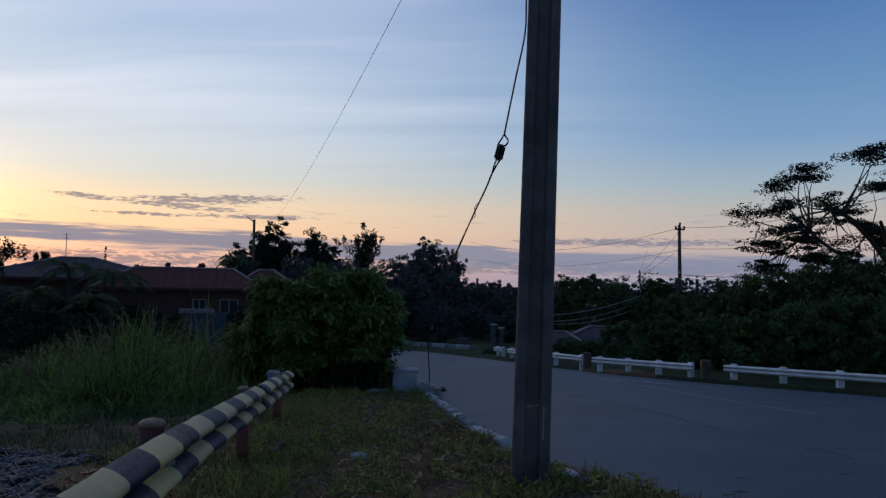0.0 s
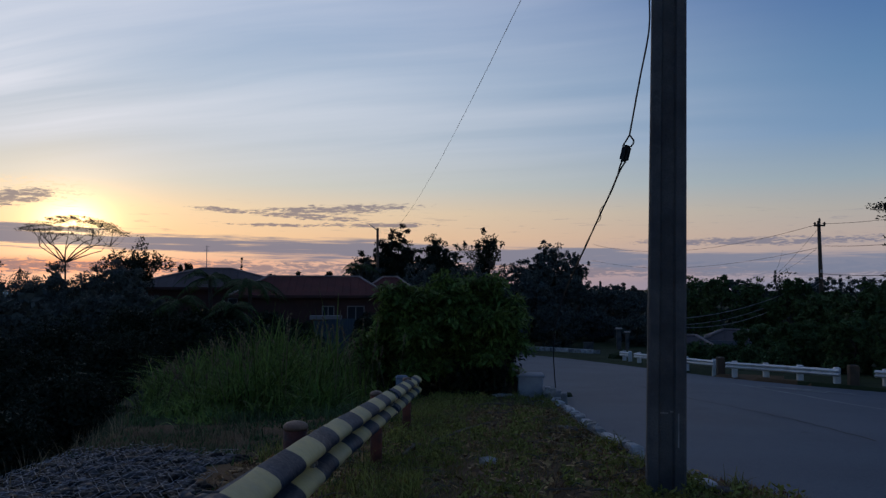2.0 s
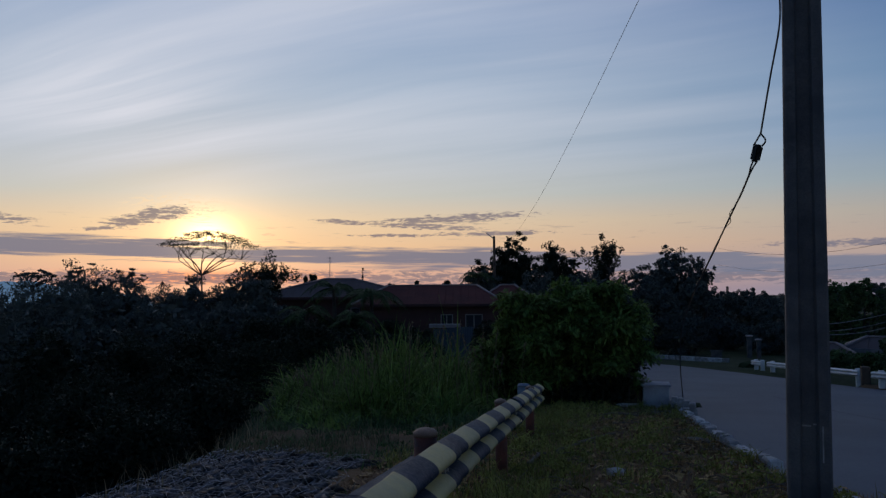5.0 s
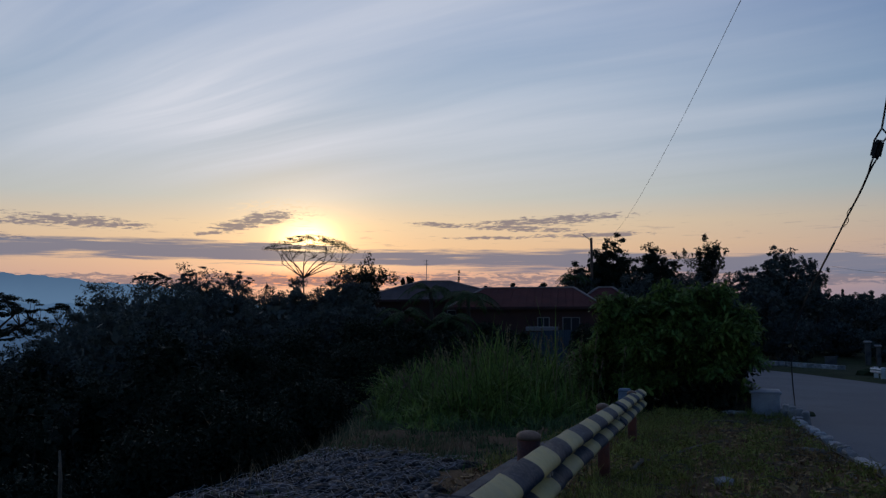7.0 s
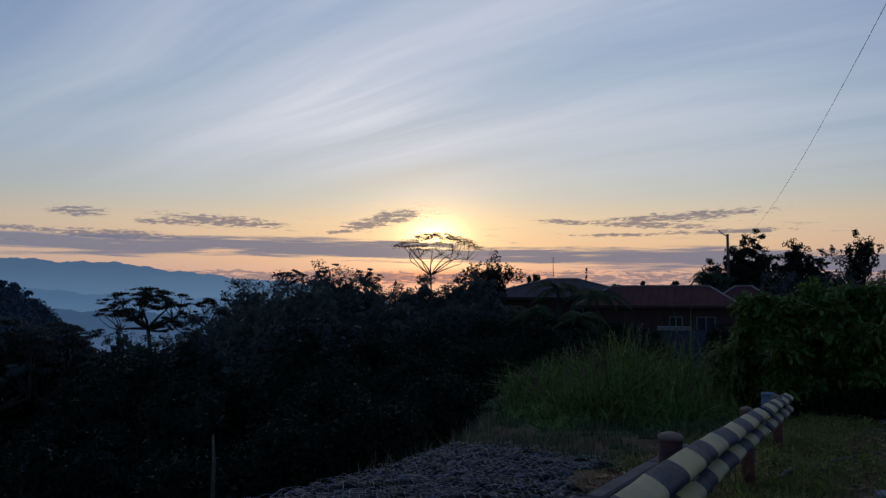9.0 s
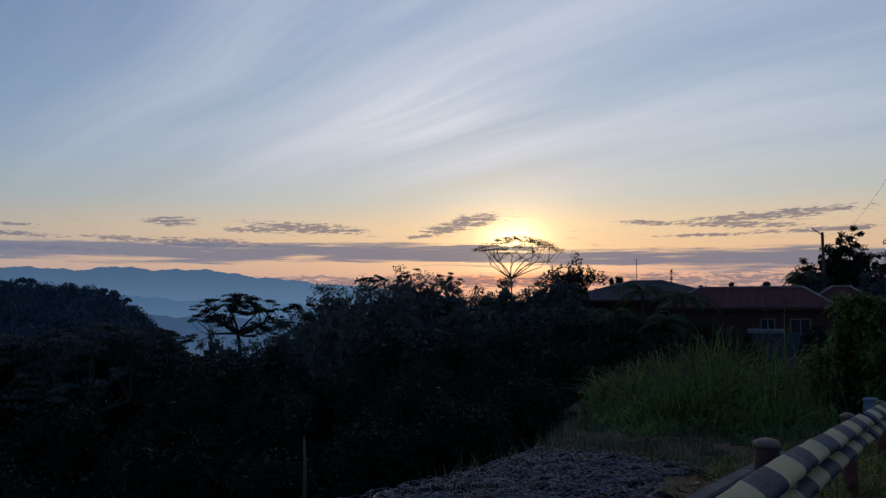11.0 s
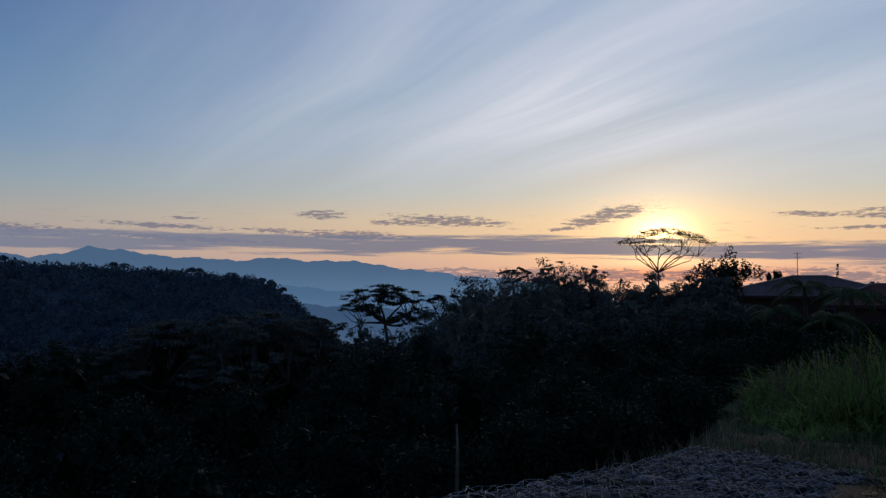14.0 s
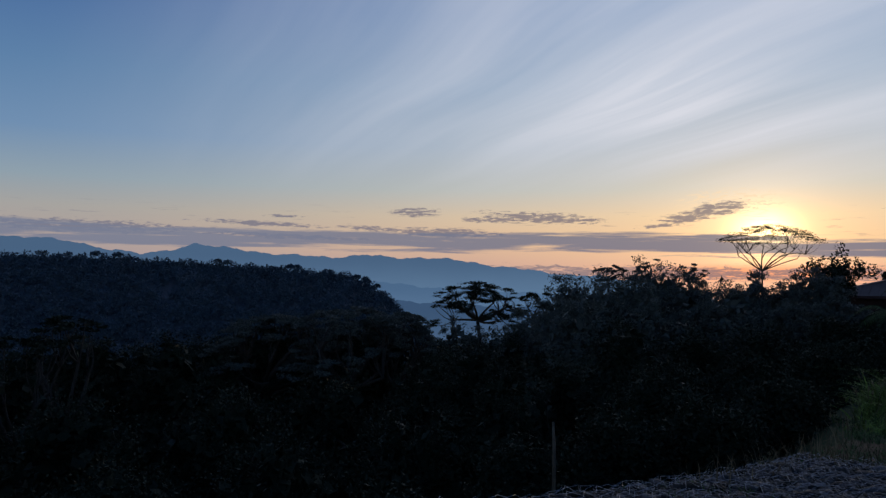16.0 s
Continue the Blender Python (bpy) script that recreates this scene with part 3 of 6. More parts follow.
    for x_, y_ in ((3.73, 13.1), (3.12, 8.0), (2.82, 7.3), (2.66, 7.15), (4.36, 8.3), (6.4, 12.2)):
        strip("tar_spot", path([(x_, y_), (x_ + 0.13, y_ + 0.02)], 0.04, 0.008), 0.035, M_JOINT, 0.005)


build_road()


def mountains(name, d, profile, depth, seed, mat, label):
    """A range of far mountains: crest over azimuth, with a sloping face and spurs."""
    azs = np.arange(20, 128, 0.2)
    crest = np.interp(azs, [p[0] for p in profile], [p[1] for p in profile])
    rng = np.random.default_rng(seed)
    jag = sum(np.sin(azs * f + rng.uniform(0, 6)) * w for f, w in ((1.1, 0.07), (2.7, 0.05), (6.1, 0.03), (13.0, 0.018)))
    crest = crest + jag
    rows = 9
    verts = []
    for k in range(rows):
        s = k / (rows - 1)
        dd = d - depth * (1 - s) ** 1.2 + rng.uniform(-1, 1, len(azs)) * 0
        spur = np.sin(azs * 1.9 + k * 0.35) * 0.12 * math.sin(math.pi * s)
        e = -5.0 + (crest + 5.0) * (s ** 0.8) + spur
        a = np.radians(azs)
        verts.append(np.stack([-np.sin(a) * dd, np.cos(a) * dd, 1.5 + dd * np.tan(np.radians(e))], 1))
    verts.append(np.stack([-np.sin(a) * (d + depth), np.cos(a) * (d + depth), np.full(len(azs), -300.0)], 1))
    verts = np.concatenate(verts)
    n = len(azs)
    i, j = np.meshgrid(np.arange(rows), np.arange(n - 1), indexing="ij")
    q = np.stack([i * n + j + 1, i * n + j, (i + 1) * n + j, (i + 1) * n + j + 1], 2).reshape(-1, 4)
    tagged(part(name, (verts, q, True), mat), label, "mountains", kind="structure")


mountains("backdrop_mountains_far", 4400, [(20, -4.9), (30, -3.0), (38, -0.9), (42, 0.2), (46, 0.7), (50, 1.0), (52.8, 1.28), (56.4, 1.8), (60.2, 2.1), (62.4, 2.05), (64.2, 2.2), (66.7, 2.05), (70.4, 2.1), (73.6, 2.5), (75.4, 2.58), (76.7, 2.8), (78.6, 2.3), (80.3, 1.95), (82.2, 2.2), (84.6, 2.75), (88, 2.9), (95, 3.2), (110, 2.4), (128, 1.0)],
          350, 3, distant("haze_glow_mountain", lin(90, 118, 148), lin(72, 98, 128), -40, 190), "blue mountain range far beyond the valley, haze painted in")
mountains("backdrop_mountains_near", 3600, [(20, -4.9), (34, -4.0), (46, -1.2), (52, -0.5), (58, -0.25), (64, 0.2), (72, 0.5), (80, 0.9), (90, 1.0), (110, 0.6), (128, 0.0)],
          300, 8, distant("haze_glow_foothill", lin(84, 112, 144), lin(74, 102, 134), -90, 20), "dim blue foothills, their morning haze painted in")
# emissive low layer added in place of haze over the valley floor
mountains("backdrop_valley_haze", 1500, [(20, -4.9), (36, -4.6), (42, -2.4), (50, -1.7), (56, -1.45), (62, -1.2), (80, -1.0), (128, -1.2)],
          200, 12, distant("haze_glow_valley", lin(72, 96, 126), lin(58, 82, 112), -95, -30), "glowing blue layer added for haze over the valley floor")

# ---- trees and shrubs ----


def limb(p0, p1, r0, r1, rng, bend=0.12, steps=5):
    p0, p1 = np.array(p0, float), np.array(p1, float)
    off = rng.normal(size=3) * np.linalg.norm(p1 - p0) * bend
    pts, rad = [], []
    for k in range(steps + 1):
        s = k / steps
        sag = 4 * s * (1 - s)
        pts.append(tuple(p0 + (p1 - p0) * s + off * sag))
        rad.append(r0 + (r1 - r0) * s)
    return tube(pts, rad, 5, False)


def crown_points(kind, h, w, rng, clumps):
    """Centres and sizes of the clumps of leaves."""
    out = []
    r = w / 2
    for k in range(clumps):
        if kind == "umbrella":
            q, a = math.sqrt(rng.random()) * r, rng.uniform(0, 2 * math.pi)
            tier = rng.choice([0.0, 0.0, 0.0, 0.10, 0.22] if clumps < 150 else [0.0, 0.0, 0.0, 0.03])
            q *= 1 - tier * 0.8 if tier < 0.2 else 1.05
            z = h - tier * w - 0.16 * w * (q / r) ** 2 - rng.random() * 0.02 * w
            out.append((q * math.cos(a), q * math.sin(a), z, (0.13 if clumps < 150 else 0.075) * w * rng.uniform(0.6, 1.1), 0.19))
        elif kind == "layered":
            # flat ragged pads in tiers, each of a few smaller ones
            if k % 5 == 0:
                pad_r, pad_a = (rng.random() ** 0.5) * r * 0.92, rng.uniform(0, 2 * math.pi)
                tier = float(rng.choice([0.0, 0.0, 0.03, 0.10, 0.18, 0.27]))
                pad_r = min(r, pad_r * (0.95 + tier))
            q, a = pad_r + rng.normal(0, 0.05 * w), pad_a + rng.normal(0, 0.10)
            z = h - tier * w - 0.17 * w * (q / r) ** 2 - rng.random() * 0.025 * w
            out.append((q * math.cos(a), q * math.sin(a), z, 0.065 * w * rng.uniform(0.6, 1.25), 0.26))
        elif kind == "dome":
            v = unit(1, rng)[0]
            q = rng.uniform(0.7, 1.0) * (1 + 0.10 * math.sin(v[0] * 6 + v[1] * 4))
            rise = math.copysign(abs(v[2]) ** 0.8, v[2]) * q
            out.append((v[0] * r * q, v[1] * r * q, h * (0.5 + 0.48 * rise), 0.085 * w * rng.uniform(0.6, 1.35), 0.7))
        elif kind == "bushy":
            v = unit(1, rng)[0]
            q = rng.random() ** 0.3 * (1.25 if k % 6 == 0 else 1.0)
            rise = v[2] * q * (rng.uniform(0.8, 1.22) if v[2] > 0.3 else 1.0)
            out.append((v[0] * r * q, v[1] * r * q, h * (0.58 + 0.36 * rise), 0.16 * w * rng.uniform(0.6, 1.4), 0.55))
        elif kind == "plume":
            a, s = rng.uniform(0, 2 * math.pi), rng.random() ** 0.7
            q = r * s * rng.uniform(0.15, 1.0)
            z = h * (0.5 + 0.5 * s * rng.uniform(0.7, 1.0)) * (1 - 0.12 * (q / r))
            out.append((q * math.cos(a), q * math.sin(a), z, 0.10 * w * rng.uniform(0.6, 1.2), 1.5))
        elif kind == "cone":
            s = rng.random()
            q, a = r * (1 - s) * rng.uniform(0.4, 1.0), rng.uniform(0, 2 * math.pi)
            out.append((q * math.cos(a), q * math.sin(a), h * (0.15 + 0.85 * s), 0.13 * w * (1.25 - s), 0.7))
        elif kind == "shrub":
            v = unit(1, rng)[0]
            q = rng.random() ** 0.4
            out.append((v[0] * r * q, v[1] * r * q, h * (0.06 + 0.88 * abs(v[2]) ** 0.75 * q ** 0.5), (0.19 if w < 4.5 else 0.14) * w * rng.uniform(0.6, 1.25), 0.8))
        else:
            v = unit(1, rng)[0]
            q = rng.random() ** 0.35
            lump = 1 + 0.22 * math.sin(v[0] * 5 + k % 3) * math.cos(v[1] * 4)
            out.append((v[0] * r * q * lump, v[1] * r * q * lump, h * (0.60 + 0.36 * v[2] * q * lump), (0.12 if clumps < 150 else 0.085) * w * rng.uniform(0.5, 1.3), 0.7))
    return out


def tree(name, label, x, y, h, w, kind="round", seed=1, leaves=9000, leaf=0.22, mat=None, clumps=60, z=None, trunk=None, limbs=14, fork=0.42, group="", category="tree", droop=0.15, narrow=0.42, sprays=0.0):
    rng = np.random.default_rng(seed)
    z = float(ground_z(x, y)) - 0.1 if z is None else z
    root = thing(name, label, category, (x, y, z), rng.uniform(0, 360), group)
    cl = crown_points(kind, h, w, rng, clumps)
    tr = trunk or h * 0.022
    top = (rng.normal() * 0.02 * h, rng.normal() * 0.02 * h, h * fork)
    pieces = [limb((0, 0, -0.3), top, tr, tr * 0.75, rng, 0.03, 6)]
    order = rng.permutation(len(cl))[:limbs]
    mains = 4 + limbs // 8
    hubs = []
    for k in range(mains):
        cx, cy, cz, cr, fl = cl[order[k % len(order)]]
        a = 2 * math.pi * k / mains + rng.uniform(-0.4, 0.4)
        q = math.hypot(cx, cy) * 0.3 + w * (0.2 if kind in ("umbrella", "layered") else 0.12)
        hub = (math.cos(a) * q, math.sin(a) * q, top[2] + (cz - top[2]) * rng.uniform(0.45, 0.65) )
        pieces.append(limb(top, hub, tr * 0.6, tr * 0.34, rng, 0.07, 5))
        hubs.append(hub)
    for i in order:
        p = cl[i][:3]
        hub = min(hubs, key=lambda q: (q[0] - p[0]) ** 2 + (q[1] - p[1]) ** 2 + 0.3 * (q[2] - p[2]) ** 2)
        pieces.append(limb(hub, p, tr * 0.26, tr * 0.05, rng, 0.09, 4))
    part("trunk", (*join(pieces), True), M_BARK, root)
    share = leaves // len(cl)
    cs = []
    for cx, cy, cz, cr, fl in cl:
        k = int(share * rng.uniform(0.5, 1.5))
        v = unit(k, rng) * (rng.random((k, 1)) ** 0.5) * cr
        v[:, 2] *= fl
        cs.append(v + (cx, cy, cz))
    c = np.concatenate(cs)
    c = c[c[:, 2] > 0.02]
    v, f = leaf_quads(c, leaf, leaf * narrow, rng, droop, 0.35 if kind in ("umbrella", "layered") else 0.1)
    if sprays:
        pick = c[rng.permutation(len(c))[:len(c) // 8]]
        v, f = leaf_sprays(pick, sprays, 10, leaf, leaf * narrow, rng, 0.45)
    if kind in ("shrub", "round", "dome", "bushy"):
        # oversized inner quads, added to block light and close the crown
        k = len(c) // (14 if kind == "bushy" else 6)
        inner = np.array([q[:3] for q in cl])[rng.integers(0, len(cl), k)] * (0.80, 0.80, 0.90) + rng.normal(0, 0.04 * w, (k, 3))
        inner[:, 2] = np.maximum(inner[:, 2], 0.05)
        v2, f2 = leaf_quads(inner, 0.10 * w, 0.06 * w, rng, 0.0, 0.0)
        v, f = np.concatenate([v, v2]), np.concatenate([f, f2 + len(v)])
    part("crown", (v, f), mat or M_LEAF_SHADE_DARK, root)
    return root


def tree_to(name, label, az_deg, d, top_el, w_deg, fork_el=None, **kw):
    """A tree whose top stands at an angle above the eye of someone on the verge, its width in degrees."""
    x, y = spot(az_deg, d)
    z = float(ground_z(x, y)) - 0.1
    h = height_at(top_el, d) - z
    w = 2 * d * math.tan(radians(w_deg / 2))
    if fork_el is not None:
        kw["fork"] = (height_at(fork_el, d) - z) / h
    if kw.get("kind") == "shrub" and az_deg > 26:
        w = max(w, 0.66 * h)
    if kw.get("kind") == "dome":
        w = max(w, 0.55 * h)
    return tree(name, label, x, y, h, w, z=z, **kw)


# the leafy bush behind the end of the rail
bx, by = spot(8.9, 19.0)
for k, (ox, oy, h, w, n) in enumerate(((-2.4, 0.3, 2.45, 1.3, 8000), (-1.6, -0.2, 2.85, 1.6, 10000), (-0.85, 0.4, 2.6, 1.5, 9000), (-0.1, -0.1, 3.0, 1.7, 11000), (0.7, 0.4, 2.6, 1.5, 9000),
                                       (1.3, -0.1, 3.05, 1.7, 11000), (2.05, 0.3, 2.5, 1.3, 8000), (0.3, 1.2, 2.8, 1.7, 8000))):
    tree("roadside_shrub", "leafy green shrub beside the end of the rail", bx + ox * 0.68 - 0.05, by + oy, h * 1.05, w * 0.92, "bushy", 31 + k, n, 0.17, M_LEAF_FRESH, 18, sprays=0.42,
         group="shrubs beside the rail", category="shrub", droop=0.35, narrow=0.36, fork=0.3, trunk=0.035)
for k, (ox, oy, h) in enumerate(((-1.45, 0.1, 3.0), (-0.75, -0.2, 3.2), (-0.1, 0.2, 3.35), (0.45, -0.1, 3.25), (1.0, 0.2, 3.3), (1.45, 0.0, 2.9))):
    tree("roadside_shrub", "upright leafy shoots rising out of the shrubs", bx + ox, by + oy, h, 0.95, "plume", 800 + k, 2600, 0.16, M_LEAF_FRESH, 16, sprays=0.34,
         group="shrubs beside the rail", category="shrub", droop=0.3, narrow=0.36, fork=0.4, trunk=0.025, limbs=10)
# two near-black shrubs added to darken the shaded foot of the bush
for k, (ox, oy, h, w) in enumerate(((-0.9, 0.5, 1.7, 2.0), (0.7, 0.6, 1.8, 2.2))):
    tree("roadside_shrub", "low dark shrubs added for the shade under the bush", bx + ox, by + oy, h, w, "shrub", 38 + k, 6000, 0.14, M_LEAF_SHADE_DARK, 46,
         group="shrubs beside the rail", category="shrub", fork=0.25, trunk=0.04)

# trees behind the bush and round the houses
tree_to("broadleaf_tree", "dark broad-leaved tree behind the house", 12.9, 84, 4.3, 4.4, seed=41, leaves=13000, leaf=0.30, clumps=190, limbs=30, group="trees behind the house")
tree_to("broadleaf_tree", "dark broad-leaved tree behind the house", 15.3, 88, 2.5, 3.0, seed=42, leaves=6000, leaf=0.32, clumps=90, group="trees behind the house")
tree_to("broadleaf_tree", "airy dark tree beyond the roadside shrub", 9.5, 90, 3.8, 4.8, seed=43, leaves=9000, leaf=0.30, clumps=170, limbs=30, group="trees behind the house")
tree_to("plume_tree", "slender tree with open feathery sprays", 6.0, 82, 4.3, 3.4, kind="plume", seed=44, leaves=4200, leaf=0.34, clumps=90, limbs=34, fork=0.3, group="trees behind the house")
tree_to("broadleaf_tree", "dark tree at the bend of the road", 1.1, 86, 3.5, 4.0, seed=45, leaves=9500, leaf=0.30, clumps=180, limbs=30, mat=M_LEAF_FAR_HAZED, group="trees at the bend")
tree_to("plume_tree", "thin-leaved tree at the bend of the road", -0.9, 88, 2.8, 2.4, kind="plume", seed=46, leaves=2600, leaf=0.34, clumps=50, limbs=16, fork=0.35, mat=M_LEAF_FAR_HAZED, group="trees at the bend")
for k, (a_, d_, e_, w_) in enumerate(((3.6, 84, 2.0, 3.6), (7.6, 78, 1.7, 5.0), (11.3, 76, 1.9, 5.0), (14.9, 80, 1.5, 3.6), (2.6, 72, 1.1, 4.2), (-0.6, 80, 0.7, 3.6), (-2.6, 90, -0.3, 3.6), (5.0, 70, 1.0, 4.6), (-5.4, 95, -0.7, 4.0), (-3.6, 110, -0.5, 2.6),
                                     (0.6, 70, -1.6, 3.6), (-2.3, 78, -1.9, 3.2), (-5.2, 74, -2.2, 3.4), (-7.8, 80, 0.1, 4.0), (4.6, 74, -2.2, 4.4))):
    tree_to("broadleaf_tree", "dark green tree massed along the bend of the road", a_, d_, e_, w_, kind="dome", seed=50 + k, leaves=7000, leaf=0.26, clumps=90, mat=M_LEAF_FAR_HAZED, group="trees at the bend")
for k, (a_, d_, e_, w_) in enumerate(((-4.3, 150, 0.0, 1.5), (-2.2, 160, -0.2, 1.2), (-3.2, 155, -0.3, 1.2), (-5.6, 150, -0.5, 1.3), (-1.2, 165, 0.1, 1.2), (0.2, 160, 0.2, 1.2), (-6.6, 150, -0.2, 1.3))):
    tree_to("conifer", "small dark conifer on the far skyline", a_, d_, e_, w_, kind="cone", seed=70 + k, leaves=1600, leaf=0.5, clumps=40, group="conifers on the skyline", mat=M_LEAF_FAR_HAZED)

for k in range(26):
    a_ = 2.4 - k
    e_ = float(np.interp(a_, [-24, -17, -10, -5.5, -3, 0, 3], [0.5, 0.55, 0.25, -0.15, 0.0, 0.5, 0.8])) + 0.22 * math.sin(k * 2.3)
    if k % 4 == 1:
        tree_to("conifer", "slim dark conifer on the far skyline", a_, 118 + 7 * (k % 3), e_ + 0.25, 0.9, kind="cone", seed=740 + k, leaves=1500, leaf=0.34, clumps=50, mat=M_LEAF_FAR_HAZED, group="conifers on the skyline")
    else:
        tree_to("skyline_tree", "hazy dark tree on the far skyline", a_, 108 + 7 * (k % 4), e_, 2.3, kind="dome", seed=740 + k, leaves=3600, leaf=0.36, clumps=60, mat=M_LEAF_FAR_HAZED, group="trees on the skyline")

# the right-hand side, beyond the far rail
for k, (a_, d_, e_, w_) in enumerate(((-9.4, 62, 0.75, 3.4), (-11.0, 58, 0.8, 3.2), (-13.4, 60, 0.3, 3.6), (-15.8, 56, 0.6, 3.8), (-18.0, 50, -0.3, 4.0), (-20.0, 44, 0.2, 4.6), (-22.6, 42, 1.2, 5.0),
                                     (-25.2, 40, 1.8, 5.4), (-28.0, 38, 2.3, 6.0), (-31.0, 37, 2.7, 6.4), (-34.5, 36, 2.6, 6.4), (-19.4, 36, -2.0, 4.4), (-22.4, 34, -1.6, 5.0), (-25.8, 33, -0.9, 5.6),
                                     (-29.4, 32, -0.4, 6.4), (-33.0, 31, 0.2, 7.0), (-16.4, 42, -2.6, 4.0), (-13.6, 46, -2.9, 3.6), (-38.0, 30, 2.0, 7.0))):
    tree_to("hedge_tree", "dense green tree massed behind the white road rail", a_, d_, e_, w_, kind="dome" if k > 10 or k % 2 else "round", seed=90 + k, leaves=9000 if d_ < 45 else 6000, leaf=0.2 if d_ < 45 else 0.27, clumps=80, mat=M_LEAF,
            group="trees behind the far rail")
tree_to("umbrella_tree", "tall flat-crowned tree with layered branches", -31.2, 46, 9.2, 19.0, kind="layered", seed=120, leaves=34000, leaf=0.17, clumps=200, limbs=70, fork=0.38, group="flat-crowned trees", trunk=0.24)
tree_to("umbrella_tree", "flat-crowned tree with layered branches", -27.6, 48, 4.6, 11.5, kind="layered", seed=124, leaves=20000, leaf=0.16, clumps=120, limbs=50, fork=0.3, group="flat-crowned trees", trunk=0.16)

for k, (a_, d_, e_, w_) in enumerate(((-9.4, 44, -4.3, 2.2), (-11.2, 41, -4.2, 2.4), (-13.2, 40, -4.4, 2.2), (-14.8, 38, -4.3, 2.4))):
    tree_to("roadside_bush", "small green bush behind the white rail", a_, d_, e_, w_, kind="shrub", seed=126 + k * 100, leaves=3500, leaf=0.2, clumps=40, mat=M_LEAF, group="bushes behind the far rail", category="bush")

# the valley edge: trees against the glow
tree_to("rain_tree", "bare-limbed flat-crowned tree against the rising sun", 35.35, 100, 4.45, 6.9, kind="umbrella", seed=131, leaves=7000, leaf=0.17, clumps=170, limbs=64, fork_el=1.25, trunk=0.13)
tree_to("plume_tree", "open feathery tree at the valley edge", 31.2, 56, 2.9, 5.0, kind="plume", seed=132, leaves=4200, leaf=0.26, clumps=70, limbs=34, fork_el=0.4, group="trees on the valley edge")
tree_to("umbrella_tree", "flat-crowned dark tree above the valley", 56.3, 66, 0.3, 7.2, kind="layered", seed=135, leaves=17000, leaf=0.17, clumps=210, limbs=80, fork_el=-2.6, group="flat-crowned trees", trunk=0.2)
tree_to("umbrella_tree", "thin-crowned dark tree above the valley", 51.9, 66, -0.4, 4.6, kind="layered", seed=134, leaves=5000, leaf=0.16, clumps=70, limbs=44, fork_el=-2.6, group="flat-crowned trees", trunk=0.13)
for k, (a_, d_, e_, w_) in enumerate(((46.3, 50, 1.6, 3.0), (43.3, 58, 2.15, 2.8), (40.7, 56, 1.75, 2.4))):
    tree_to("umbrella_tree", "small open tree crowning the valley edge", a_, d_, e_, w_, kind="layered", seed=136 + k, leaves=2200, leaf=0.15, clumps=50, limbs=36, fork_el=0.4, mat=M_LEAF_MID_HAZED, trunk=0.1, group="flat-crowned trees")
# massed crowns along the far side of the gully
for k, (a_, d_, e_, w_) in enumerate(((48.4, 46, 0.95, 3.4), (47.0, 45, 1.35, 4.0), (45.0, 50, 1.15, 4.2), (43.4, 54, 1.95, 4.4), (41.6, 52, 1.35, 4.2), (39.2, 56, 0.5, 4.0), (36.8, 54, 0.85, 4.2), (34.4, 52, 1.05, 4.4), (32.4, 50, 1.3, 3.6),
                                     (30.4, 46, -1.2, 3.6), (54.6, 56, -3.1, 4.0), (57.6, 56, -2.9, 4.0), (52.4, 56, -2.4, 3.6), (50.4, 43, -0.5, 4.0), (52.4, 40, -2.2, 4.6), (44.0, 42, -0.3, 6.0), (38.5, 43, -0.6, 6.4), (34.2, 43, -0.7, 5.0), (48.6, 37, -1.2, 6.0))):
    tree_to("gully_tree", "dark rounded leafy tree rising from the gully", a_, d_, e_ + 0.4, w_, kind="dome", seed=700 + k, leaves=15000, leaf=0.17, clumps=170, mat=M_LEAF_MID_HAZED, fork=0.5, group="trees in the gully")
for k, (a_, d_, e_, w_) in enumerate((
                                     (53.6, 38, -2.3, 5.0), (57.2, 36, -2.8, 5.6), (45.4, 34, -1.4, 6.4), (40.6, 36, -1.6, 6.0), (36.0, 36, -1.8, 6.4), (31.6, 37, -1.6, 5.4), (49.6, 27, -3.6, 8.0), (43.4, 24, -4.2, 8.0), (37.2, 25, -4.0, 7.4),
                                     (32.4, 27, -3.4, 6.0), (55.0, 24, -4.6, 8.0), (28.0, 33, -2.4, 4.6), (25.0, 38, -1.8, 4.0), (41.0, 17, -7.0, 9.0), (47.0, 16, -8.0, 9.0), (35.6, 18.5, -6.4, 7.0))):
    tree_to("valley_shrub", "dark tangled bush growing up from the valley slope", a_, d_, e_, w_, kind="shrub", seed=150 + k, leaves=13000, leaf=0.11 if d_ < 30 else 0.16, clumps=110, mat=M_LEAF_SHADE_DARK,
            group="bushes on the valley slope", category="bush")
